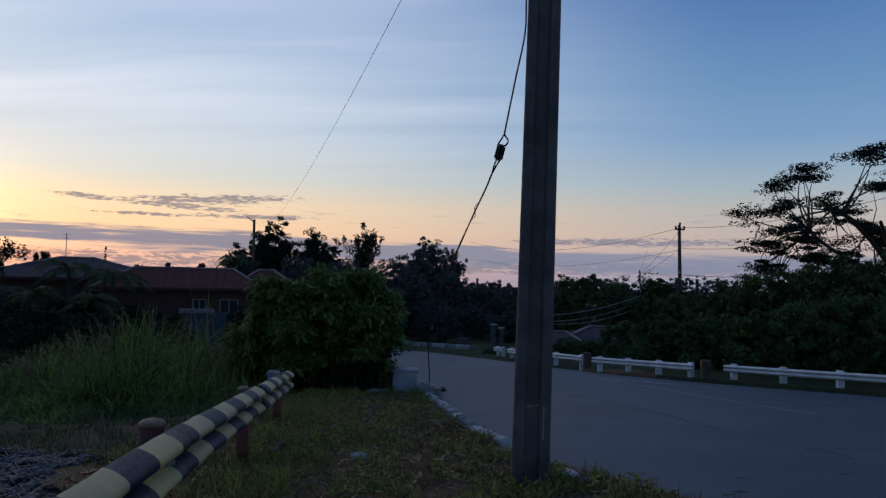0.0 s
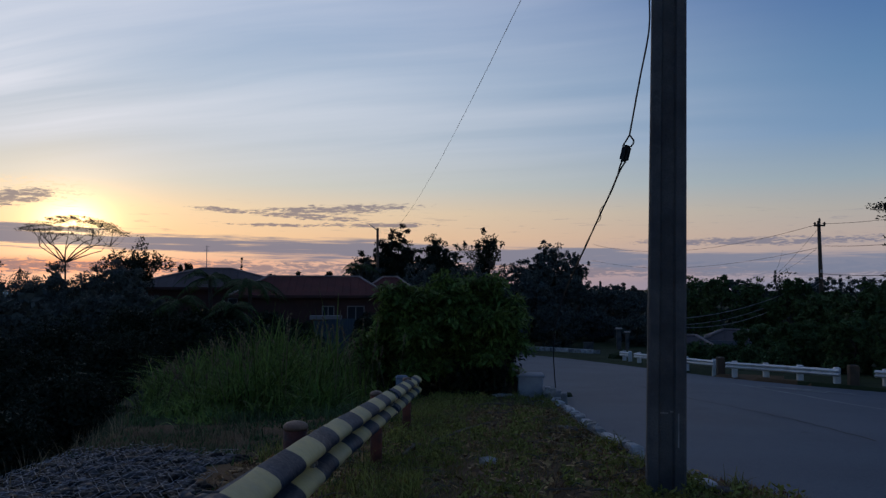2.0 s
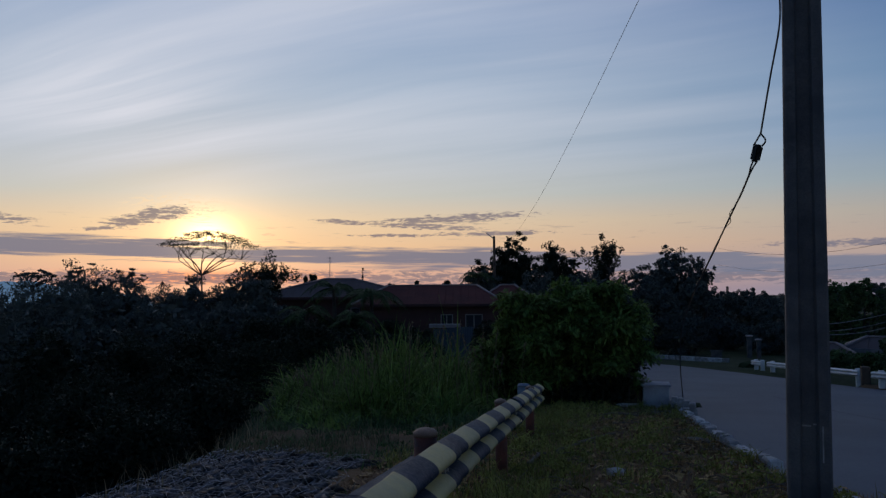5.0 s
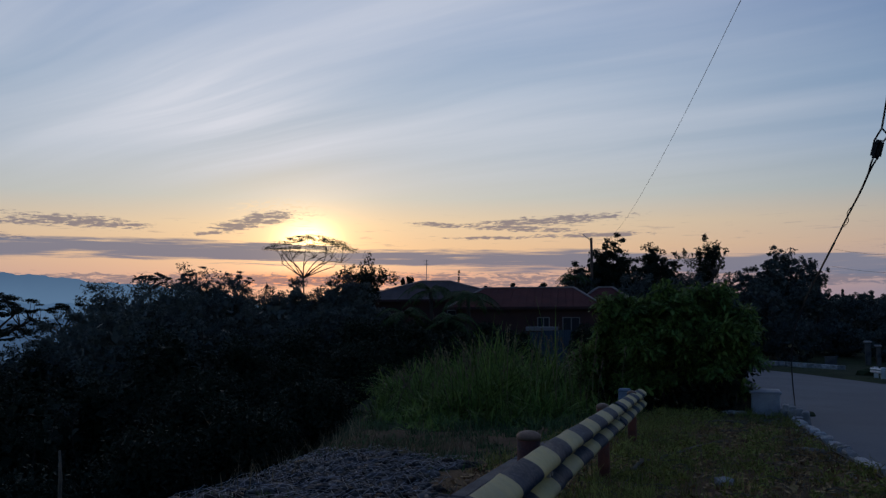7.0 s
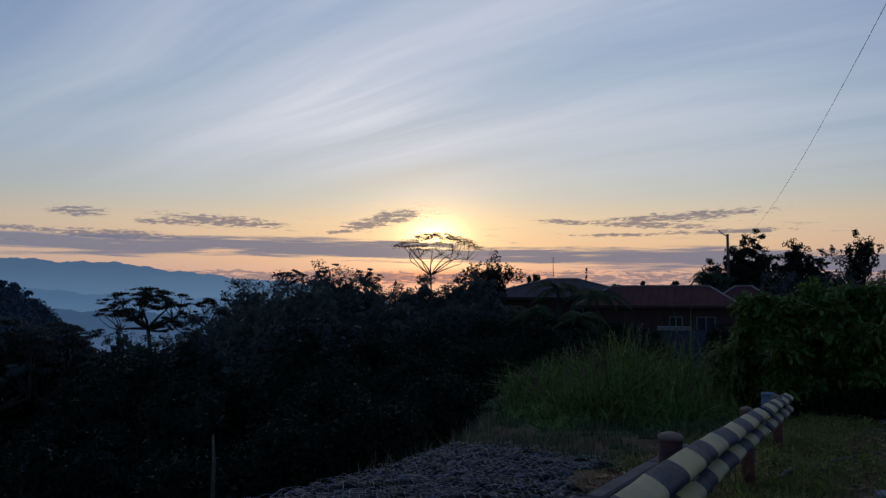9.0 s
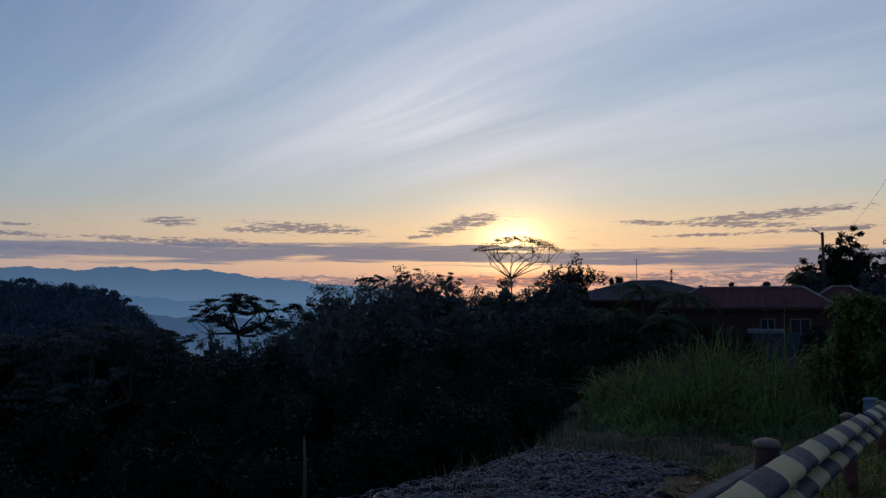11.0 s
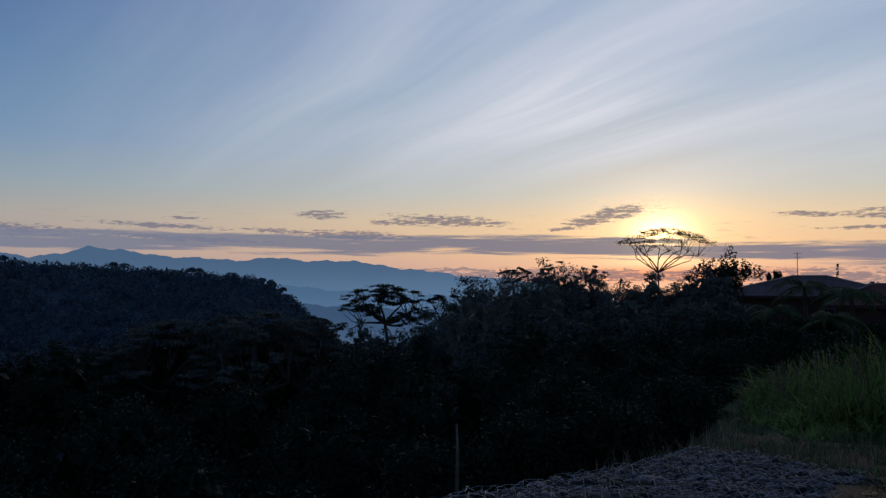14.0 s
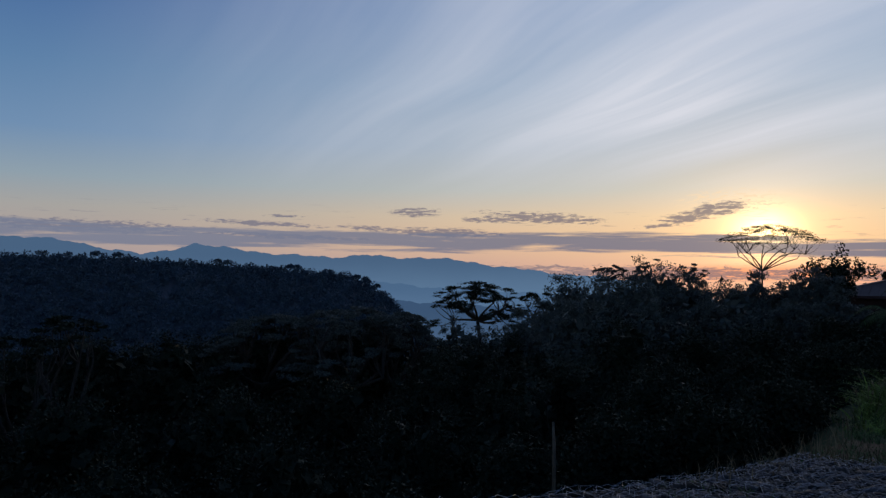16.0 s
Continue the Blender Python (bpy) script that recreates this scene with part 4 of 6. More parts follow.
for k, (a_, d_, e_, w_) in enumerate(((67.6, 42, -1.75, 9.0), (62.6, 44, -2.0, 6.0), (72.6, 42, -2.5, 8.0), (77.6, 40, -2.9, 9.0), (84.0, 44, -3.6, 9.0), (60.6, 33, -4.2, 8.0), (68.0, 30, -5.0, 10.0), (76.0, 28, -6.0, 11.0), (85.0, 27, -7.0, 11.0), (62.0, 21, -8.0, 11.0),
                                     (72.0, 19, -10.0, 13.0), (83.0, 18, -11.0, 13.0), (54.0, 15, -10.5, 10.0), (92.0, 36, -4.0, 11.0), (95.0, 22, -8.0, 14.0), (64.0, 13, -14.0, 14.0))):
    tree_to("valley_tree", "dark flat-topped tree rising from the valley", a_, d_, e_, w_, kind="dome" if k in (0, 1, 2, 3, 4) else "shrub", seed=190 + k, leaves=12000, leaf=0.15 if d_ > 25 else 0.11, clumps=110, fork=0.55, mat=M_LEAF_SHADE_DARK, group="trees in the valley")
# paler layered caps over the dark domes stand in for light on their tops
for k, (a_, d_, e_, w_) in enumerate(((66.2, 39, -1.7, 9.5), (71.8, 40, -2.3, 8.0), (62.6, 41, -2.1, 6.0))):
    tree_to("spreading_tree", "broad layered flat crown below the hill, paler colour for lit tops", a_, d_, e_, w_, kind="layered", seed=260 + k, leaves=26000, leaf=0.15, clumps=240, limbs=60, mat=M_LEAF_MID_HAZED, fork=0.6, group="flat-crowned trees")
for k, (a_, d_, e_, w_) in enumerate(((85.5, 40, -2.4, 4.6), (88.0, 38, -3.6, 5.0))):
    tree_to("umbrella_tree", "dim flat-crowned tree in the valley", a_, d_, e_, w_, kind="umbrella", seed=220 + k, leaves=1600, leaf=0.24, clumps=30, group="flat-crowned trees")
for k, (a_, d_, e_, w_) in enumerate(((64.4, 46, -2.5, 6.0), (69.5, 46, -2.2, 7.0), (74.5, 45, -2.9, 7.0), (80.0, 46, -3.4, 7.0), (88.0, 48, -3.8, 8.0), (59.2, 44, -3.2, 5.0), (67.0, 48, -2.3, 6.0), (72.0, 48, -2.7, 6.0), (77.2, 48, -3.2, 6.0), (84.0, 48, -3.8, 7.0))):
    tree_to("valley_shrub", "dark tangled bush growing up from the valley slope", a_, d_, e_, w_, kind="shrub", seed=230 + k, leaves=10000, leaf=0.17, clumps=90, mat=M_LEAF_SHADE_DARK, group="bushes on the valley slope", category="bush")

tree_to("bare_tree", "small bare twiggy tree on the skyline", 38.4, 95, 2.0, 2.6, kind="plume", seed=250, leaves=200, leaf=0.14, clumps=60, limbs=60, fork_el=0.8, trunk=0.07)
tree_to("bare_tree", "dry twiggy tree beside the timber pole", -15.2, 57, 0.9, 3.4, kind="plume", seed=251, leaves=900, leaf=0.2, clumps=70, limbs=70, fork_el=-1.5, trunk=0.07)


def hill_wood():
    """Trees all over the far hill: one mesh of many small crowns, taller ones standing out on the crest."""
    rng = np.random.default_rng(240)
    cs = []
    for k in range(3300):
        crest = k < 420
        a_ = 57 + 47 * k / 420 if crest else rng.uniform(57, 104)
        d_ = 478 + rng.uniform(-6, 6) if crest else rng.uniform(320, 485)
        x, y = spot(a_, d_)
        z = float(ground_z(x, y)) - 0.5
        h, w = (rng.uniform(4, 10), rng.uniform(6, 12)) if crest else (rng.uniform(4, 8), rng.uniform(5, 9))
        n = 170 if crest else 60
        v = unit(n, rng) * rng.random((n, 1)) ** 0.33
        style = rng.random()
        if crest and style < 0.035:
            # open flat-topped tree on a bare stem
            h, w = rng.uniform(7, 10), rng.uniform(5, 8)
            v[:, :2] *= w / 2
            v[:, 2] = h - 0.8 + v[:, 2] * 1.5 - 0.06 * (v[:, 0] ** 2 + v[:, 1] ** 2) / w * 2
            v[:24] = np.stack([rng.normal(0, 0.12, 24), rng.normal(0, 0.12, 24), np.linspace(0, h, 24)], 1)
        elif style < 0.13:
            # spire
            h, w = rng.uniform(6, 10), rng.uniform(3, 5)
            v[:, 2] = 0.5 + 0.5 * v[:, 2]
            v[:, :2] *= w / 2 * (1.05 - v[:, 2:3])
            v[:, 2] *= h
        else:
            v[:, :2] *= w / 2
            v[:, 2] = h * (0.5 + 0.5 * v[:, 2])
        cs.append(v + (x, y, z))
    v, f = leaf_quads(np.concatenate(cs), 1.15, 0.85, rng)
    tagged(part("hill_wood", (v, f), M_HILL_HAZED), "dark woods covering the hill across the valley", "woods", kind="stuff")


hill_wood()

# ---- concrete pole with its hanging cable ----


def ground_at(x, y):
    return float(ground_z(x, y))


PX, PY = spot(-6.8, 7.1)


def concrete_pole():
    z0 = height_at(-13.8, 7.1)
    root = thing("concrete_pole", "tall square grey concrete utility pole with a recessed channel", "utility pole", (PX, PY, z0), -4)
    root.matrix_world = pose(PX, PY, z0, 0, 0.85, -4)
    # H-shaped section: flanges with a channel in each broad face, tapering upward
    def ring(s, z):
        w, d, c, g = 0.170 * s, 0.15 * s, 0.075 * s, 0.05 * s
        e = 0.02 * s
        pts = [(-w + e, -d), (-c, -d), (-c + 0.02 * s, -d + g), (c - 0.02 * s, -d + g), (c, -d), (w - e, -d), (w, -d + e), (w, d - e), (w - e, d), (c, d), (c - 0.02 * s, d - g), (-c + 0.02 * s, d - g), (-c, d), (-w + e, d), (-w, d - e), (-w, -d + e)]
        return [(x, y, z) for x, y in pts]
    verts, faces = [], []
    levels = [-0.6, 0.0, 1.0, 2.0, 3.5, 5.0, 7.0, 9.5]
    for z in levels:
        verts += ring(1.0 - 0.028 * max(z, 0), z)
    n = 16
    for i in range(len(levels) - 1):
        for k in range(n):
            a, b = i * n + k, i * n + (k + 1) % n
            faces.append((a, b, b + n, a + n))
    faces.append(tuple(range((len(levels) - 1) * n, len(levels) * n)))
    part("shaft", (verts, faces), M_POLE, root)
    # pale smears and a drip of mortar
    part("mortar_smear", box((0.07, 0.008, 0.014), (-0.02, -0.10, 0.60), 0.002), M_KERB, root, "pale smear of mortar")
    part("mortar_smear", box((0.05, 0.008, 0.012), (0.055, -0.102, 0.615), 0.002), M_KERB, root, "pale smear of mortar")
    part("mortar_drip", box((0.012, 0.006, 0.30), (0.10, -0.1505, 0.46), 0.002), M_KERB, root, "pale drip of mortar")
    return root


concrete_pole()


def polyline(points, steps=8):
    """A smooth curve through points."""
    p = [np.array(q, float) for q in points]
    p = [2 * p[0] - p[1]] + p + [2 * p[-1] - p[-2]]
    out = []
    for i in range(1, len(p) - 2):
        for k in range(steps):
            t = k / steps
            out.append(0.5 * ((2 * p[i]) + (-p[i - 1] + p[i + 1]) * t + (2 * p[i - 1] - 5 * p[i] + 4 * p[i + 1] - p[i + 2]) * t * t + (-p[i - 1] + 3 * p[i] - 3 * p[i + 1] + p[i + 2]) * t ** 3))
    out.append(p[-2])
    return [tuple(q) for q in out]


def place(az_deg, el_deg, d):
    return (*spot(az_deg, d), height_at(el_deg, d))


def hanging_cable():
    # the upper run is tied to the pole, the lower run trails to the kerb
    root = thing("hanging_cable", "black cable with a splice case hanging from the pole", "cable", place(-5.8, 17.9, 7.0))
    inv = root.matrix_world.inverted()
    def loc(pts):
        return [tuple(inv @ Vector(p)) for p in pts]
    upper = [place(-6.0, 23.0, 6.98), place(-5.95, 20.5, 6.98), place(-5.88, 18.2, 6.99), place(-5.2, 14.9, 7.1), place(-4.45, 11.0, 7.2)]
    part("upper_run", (*tube(loc(polyline(upper)), 0.0085, 6), True), M_CABLE, root)
    part("loop", (*tube(loc(polyline([place(-4.45, 11.0, 7.2), place(-4.75, 10.5, 7.2), place(-4.5, 10.1, 7.2)])), 0.008, 5), True), M_CABLE, root)
    part("loop", (*tube(loc(polyline([place(-4.45, 11.0, 7.2), place(-4.2, 10.6, 7.2), place(-3.95, 10.2, 7.2)])), 0.008, 5), True), M_CABLE, root)
    a, b = Vector(place(-4.28, 10.25, 7.2)), Vector(place(-3.98, 9.05, 7.22))
    bm = box((0.085, 0.07, (a - b).length), (0, 0, 0), 0.018, None, 2)
    bmesh.ops.transform(bm, matrix=Matrix.Translation((a + b) / 2) @ (a - b).to_track_quat("Z", "Y").to_matrix().to_4x4(), verts=bm.verts)
    bmesh.ops.transform(bm, matrix=inv, verts=bm.verts)
    part("splice_case", bm, M_RUBBER, root, "black plastic splice case")
    for off in (-0.16, 0.12):
        part("loop", (*tube(loc(polyline([place(-4.0 + off, 9.1, 7.22), place(-3.8 + off * 0.6, 8.7, 7.23), place(-3.58, 8.1, 7.25)])), 0.008, 5), True), M_CABLE, root)
    lower = [place(-3.58, 8.1, 7.25), place(-3.1, 6.9, 7.6), place(-2.5, 5.6, 8.1), place(-1.5, 3.3, 9.5), place(-0.65, 1.3, 11.5), place(0.25, -0.9, 14.0), place(0.85, -3.0, 16.5), place(0.98, -5.4, 18.5), place(0.82, -7.9, 20.0)]
    part("lower_run", (*tube(loc(polyline(lower)), [0.0095] * 24 + [0.013] * 41, 6), True), M_CABLE, root)
    trail = [place(0.82, -7.9, 20.0)] + [(*spot(a_, d_), ground_at(*spot(a_, d_)) + 0.05) for a_, d_ in ((0.5, 18.0), (-0.2, 14.6), (-1.0, 12.0), (-2.6, 10.4), (-4.2, 9.2))]
    part("trailing_end", (*tube(loc(polyline(trail)), 0.009, 5), True), M_CABLE, root)
    part("stray_strand", (*tube(loc(polyline([place(-2.7, 6.0, 8.0), place(-2.3, 5.5, 8.05), place(-2.35, 4.9, 8.1), place(-2.05, 4.5, 8.3)])), 0.004, 4), True), M_CABLE, root)


hanging_cable()


def wire(p0, p1, sag, r, label="thin overhead wire", group="overhead wires"):
    p0, p1 = np.array(p0, float), np.array(p1, float)
    pts = [tuple(p0 + (p1 - p0) * s - np.array([0, 0, 4 * sag * s * (1 - s)])) for s in np.linspace(0, 1, 28)]
    # thick sagging runs take pale steel grey to stand in for lit wires
    ob = part("overhead_wire", (*tube(pts, r, 5), True), M_CABLE if r < 0.0175 or p1[0] > 12 else M_STEEL)
    tagged(ob, label, "wire", group)


wire((PX - 0.1, PY, 6.66), place(14.16, 4.0, 80), 2.03, 0.005)
UX, UY = spot(-17.4, 60)
u_top = height_at(4.3, 60)
for (a0, e0, d0), (a1, e1, d1), sag, r in (
        ((-17.4, 4.1, 60), (-2.0, 2.9, 95), 1.4, 0.014), ((-17.5, 4.1, 60), (-33, 6.6, 38), 0.5, 0.014), ((-17.5, 2.6, 60), (-33, 4.6, 38), 0.5, 0.014), ((-17.4, 2.5, 60), (-2.0, 1.7, 95), 1.2, 0.012),
        ((-17.5, 0.7, 60), (-33, 1.8, 38), 0.4, 0.018), ((-17.5, 0.5, 60), (-33, 1.2, 38), 0.6, 0.014), ((-17.4, 0.5, 60), (-7.0, -2.6, 52), 0.7, 0.022), ((-17.4, 0.3, 60), (-7.0, -3.0, 52), 0.9, 0.018), ((-17.4, 0.1, 60), (-7.0, -3.1, 50), 1.1, 0.018),
        ((-17.4, 3.9, 60), (-14.6, 0.6, 61), 0.1, 0.01), ((-17.4, 2.6, 60), (-14.3, 0.4, 61), 0.15, 0.01), ((-15.1, 2.4, 60.5), (-14.5, 0.5, 61), 0.1, 0.008)):
    wire(place(a0, e0, d0), place(a1, e1, d1), sag, r)


def timber_pole():
    z0 = ground_at(UX, UY) - 0.2
    root = thing("timber_utility_pole", "dark timber utility pole with insulators and a transformer bracket", "utility pole", (UX, UY, z0))
    h = u_top - z0
    part("shaft", (*tube([(0, 0, 0), (0.03, 0, h * 0.5), (-0.06, 0, h)], [0.17, 0.15, 0.11], 10), True), M_TIMBER, root)
    part("crossarm", box((0.75, 0.10, 0.12), (-0.05, -0.12, h - 0.35), 0.01), M_TIMBER, root)
    for x, z in ((-0.36, -0.2), (0.28, -0.2), (-0.05, 0.08)):
        ins = part("insulator", (*join([tube([(x, -0.12, h + z - 0.14), (x, -0.12, h + z)], 0.075, 8), tube([(x, -0.12, h + z), (x, -0.12, h + z + 0.1)], [0.1, 0.05], 8)]), True), M_CERAMIC, root)
    part("bracket", box((0.12, 0.3, 0.22), (0, -0.2, h - 3.6), 0.01), M_STEEL, root)
    part("bracket", box((0.10, 0.25, 0.14), (0, -0.2, h - 4.1), 0.01), M_STEEL, root)


timber_pole()
tx, ty = spot(14.16, 80)
tz = ground_at(tx, ty)
far_pole = thing("service_pole", "thin dark service pole behind the house", "utility pole", (tx, ty, tz))
part("shaft", (*tube([(0, 0, -0.3), (0, 0, height_at(4.1, 80) - tz)], [0.17, 0.13], 8), True), M_TIMBER, far_pole)
part("arm", (*tube([(0, 0, height_at(3.9, 80) - tz), (-0.9, 0, height_at(4.4, 80) - tz)], 0.05, 6), True), M_STEEL, far_pole)


# ---- banded guard rail ----
def rail_x(y):
    return -1.5 - 0.119 * (y - 4.16)


def guard_rail():
    root = thing("guard_rail", "steel guard rail banded yellow and black on rusty round posts", "guard rail", (0, 0, 0))
    n = 41
    s = np.linspace(0, 1, n)
    out = 0.114 * np.abs(np.sin(2 * math.pi * s)) ** 0.78
    down = -0.318 * s
    cuts = [-7.95, -3.87, 0.20, 4.27, 8.40, 12.4]
    for i, (y0, y1) in enumerate(zip(cuts, cuts[1:])):
        lap = 0.17
        ys = np.linspace(y0 - (lap if i % 2 else 0.0), y1 + (lap if i % 2 == 0 and i < 4 else 0.0), 22)
        push = 0.009 if i % 2 == 0 else 0.0
        verts, faces = [], []
        dent = RNG.normal(0, 0.004, len(ys))
        for side in (0.0, -0.005):
            for j, y in enumerate(ys):
                z = float(base_level(y)) + 0.75
                for k in range(n):
                    verts.append((rail_x(y) - 0.04 + out[k] + push + side + dent[j], y, z + down[k] * (1 + 0.02 * (push > 0)) + push * 0.4))
        m, half = len(ys), len(ys) * n
        for j in range(m - 1):
            for k in range(n - 1):
                a = j * n + k
                faces.append((a, a + 1, a + n + 1, a + n))
                faces.append((half + a, half + a + n, half + a + n + 1, half + a + 1))
        for j in range(m - 1):
            for k in (0, n - 1):
                a = j * n + k
                faces.append((a, a + n, half + a + n, half + a) if k == 0 else (a, half + a, half + a + n, a + n))
        for j in (0, m - 1):
            for k in range(n - 1):
                a = j * n + k
                faces.append((a, half + a, half + a + 1, a + 1) if j == 0 else (a, a + 1, half + a + 1, half + a))
        beam = part("rail_beam", (verts, faces, True), M_STRIPE, root)
        for dy in (0.06, 0.14):
            for dz in (-0.04, -0.155, -0.275):
                y = y1 - dy + 0.05
                z = float(base_level(y)) + 0.75 + dz
                part("bolt", (*tube([(rail_x(y) - 0.045 + 0.05, y, z), (rail_x(y) - 0.045 + 0.075, y, z)], 0.014, 8),), M_STEEL, beam)
    for y, x, r in ((-4.68, -0.62, 0.07), (-1.54, -0.98, 0.07), (1.6, -1.42, 0.07), (4.74, -1.80, 0.078), (7.88, -2.036, 0.064), (11.02, -2.37, 0.064)):
        g = ground_at(x, y)
        lean = 0.006 * math.sin(y * 3)
        top = float(base_level(y)) + 0.772
        post = part("post", (*tube([(x, y, g - 0.3), (x + lean, y, top - 0.035)], r, 20, True), True), M_RUST, root)
        dome = [(x + lean, y, top - 0.045), (x + lean, y, top - 0.02), (x + lean, y, top - 0.004), (x + lean, y, top + 0.008)]
        part("cap", (*tube(dome, [r * 1.06, r * 1.05, r * 0.84, r * 0.36], 20, True), True), M_CAP, post, "worn pale post cap")
        part("spacer", box((max(rail_x(y) - 0.05 - x, 0.03), 0.08, 0.2), ((x + rail_x(y) - 0.05) / 2, y, top - 0.22), 0.006), M_RUST, root)


guard_rail()

# low concrete edging behind the rail
edging = thing("concrete_edging", "low grey concrete edging behind the guard rail", "edging", (0, 0, 0))
pts = [(-2.35, 2.6), (-2.72, 5.6), (-3.05, 8.0), (-3.35, 10.2)]
for (x0, y0), (x1, y1) in zip(pts, pts[1:]):
    ln, ang = math.hypot(x1 - x0, y1 - y0), math.atan2(y1 - y0, x1 - x0)
    za, zb = ground_at(x0, y0) + 0.03, ground_at(x1, y1) + 0.03
    turn = Matrix.Rotation(ang, 4, "Z") @ Matrix.Rotation(-math.atan2(zb - za, ln), 4, "Y")
    part("edging_block", box((ln - 0.03, 0.16, 0.2), ((x0 + x1) / 2, (y0 + y1) / 2, (za + zb) / 2), 0.018, turn), M_POLE, edging)


# ---- white rails across the road ----
def white_rail(points, posts, label, end_block=False):
    """A low white two-ridged rail on short posts. points: plan of the rail's foot."""
    x0, y0 = points[0]
    z0 = float(road_z(x0, y0))
    root = thing("white_road_rail", label, "guard rail", (x0, y0, z0), 0, "white rails across the road")
    p = np.array(points, float)
    seg = np.linalg.norm(np.diff(p, axis=0), axis=1)
    cum = np.concatenate([[0], np.cumsum(seg)])
    def at(s):
        x, y = np.interp(s, cum, p[:, 0]), np.interp(s, cum, p[:, 1])
        return x - x0, y - y0, float(road_z(x, y)) - z0
    s_all = np.linspace(0, cum[-1], 24)
    prof = [(0.0, 0.59), (0.05, 0.575), (0.08, 0.535), (0.05, 0.495), (0.0, 0.47), (0.05, 0.445), (0.08, 0.405), (0.05, 0.365), (0.0, 0.345), (-0.02, 0.345), (-0.02, 0.59)]
    verts, faces = [], []
    for s in s_all:
        x, y, z = at(s)
        for o, h in prof:
            verts.append((x - o * 0.9, y - o * 0.5, z + h))
    n = len(prof)
    for i in range(len(s_all) - 1):
        for k in range(n):
            a, b = i * n + k, i * n + (k + 1) % n
            faces.append((a, b, b + n, a + n))
    faces += [tuple(range(n)), tuple(range(len(verts) - 1, len(verts) - n - 1, -1))]
    part("rail_beam", (verts, faces), M_WHITE_RAIL, root)
    for s in np.linspace(0.25, cum[-1] - 0.25, posts):
        x, y, z = at(s)
        part("post", box((0.20, 0.20, 0.94), (x + 0.14, y + 0.09, z + 0.16), 0.02), M_WHITE_RAIL, root)
    return root


def foot(az_deg, d):
    return spot(az_deg, d)


white_rail([foot(-40, 24.5), foot(-34, 25.2), foot(-30.1, 26.0), foot(-26.2, 26.8), foot(-20.5, 28.6)], 6, "white painted road rail with stout posts across the road")
white_rail([foot(-18.4, 28.4), foot(-15, 30.0), foot(-11.3, 31.9)], 4, "long white painted road rail beside the trees")
white_rail([foot(-10.5, 33.0), foot(-8.4, 35.6), foot(-5.0, 40.6)], 4, "white painted road rail near the bend")
white_rail([foot(-4.6, 41.6), foot(-4.0, 43.0)], 2, "short white painted rail at the bend")
for a_, d_ in ((-19.2, 28.2), (-10.9, 32.5)):
    x, y = spot(a_, d_)
    ob = part("end_block", box((0.3, 0.3, 0.9), (x, y, float(road_z(x, y)) + 0.3), 0.03), M_TIMBER)
    tagged(ob, "dark stained block at the end of the white rail", "end block", "rail end blocks")

# painted kerb across the end of the bend
bend = thing("bend_kerb", "pale painted kerb along the bend of the road", "kerb", (0, 0, 0))
for k in range(0, 16):
    a_ = 4.6 - k * 0.46
    x, y = spot(a_, 58.5 - 0.35 * k)
    part("kerb_block", box((0.44, 0.22, 0.3), (x, y, height_at(-4.85 - 0.02 * k, 58.5 - 0.35 * k) + 0.05), 0.02, Matrix.Rotation(radians(-20), 4, "Z")), M_KERB, bend)

# ---- pale block, marker and rubble at the end of the rail ----
x, y = spot(2.75, 19.3)
zb = ground_at(x, y) - 0.16
blk = thing("utility_block", "pale painted concrete utility block beside the road", "concrete block", (x, y, zb), 6)
part("body", box((0.62, 0.6, 0.72), (0, 0, 0.30), 0.02), M_BOX, blk)
part("lid", box((0.70, 0.68, 0.06), (0, 0, 0.68), 0.012), M_BOX, blk)
x, y = spot(4.7, 19.4)
blk2 = thing("low_wall", "short broken wall of dark masonry", "wall", (x, y, ground_at(x, y)), 8)
part("body", box((0.8, 0.5, 0.7), (0, 0, 0.28), 0.04), M_TIMBER, blk2)
part("coping", box((0.7, 0.5, 0.05), (0, 0, 0.68), 0.02, Matrix.Rotation(radians(4), 4, "Y")), M_KERB, blk2)
x, y = spot(12.45, 14.6)
mk = thing("marker_post", "pale blue concrete marker post behind the rail", "marker post", (x, y, ground_at(x, y)), 10)
part("shaft", box((0.22, 0.2, 0.76), (0, 0, 0.29), 0.02), M_BLUE, mk)
part("top", box((0.23, 0.21, 0.06), (0, 0, 0.68), 0.025), M_BLUE, mk)


def rock(rng, flat=0.6):
    bm = bmesh.new()
    bmesh.ops.create_icosphere(bm, subdivisions=1, radius=0.5)
    for v in bm.verts:
        v.co *= rng.uniform(0.72, 1.18)
        v.co.z *= flat
    me = bpy.data.meshes.new("stone")
    bm.to_mesh(me)
    bm.free()
    return me


ROCKS = [rock(np.random.default_rng(300 + k), 0.45 + 0.06 * (k % 5)) for k in range(10)]
for me in ROCKS:
    me.materials.append(M_STONE)


def lone_rock(name, label, az_deg, d, size, mat=None, lift=0.3, category="rock", group=""):
    x, y = spot(az_deg, d)
    me = rock(np.random.default_rng(int(az_deg * 31 + d * 7) % 1000 + 1), 0.55)
    ob = part(name, me, mat or M_STONE)
    for v in me.vertices:
        v.co = Vector((v.co.x * size[0], v.co.y * size[1], v.co.z * size[2]))
    ob.matrix_world = pose(x, y, ground_at(x, y) + size[2] * 0.12, 0, 0, az_deg * 40)
    tagged(ob, label, category, group)


lone_rock("rock", "pale flat stone lying in the cut grass", 6.0, 8.3, (0.3, 0.22, 0.22), M_KERB)
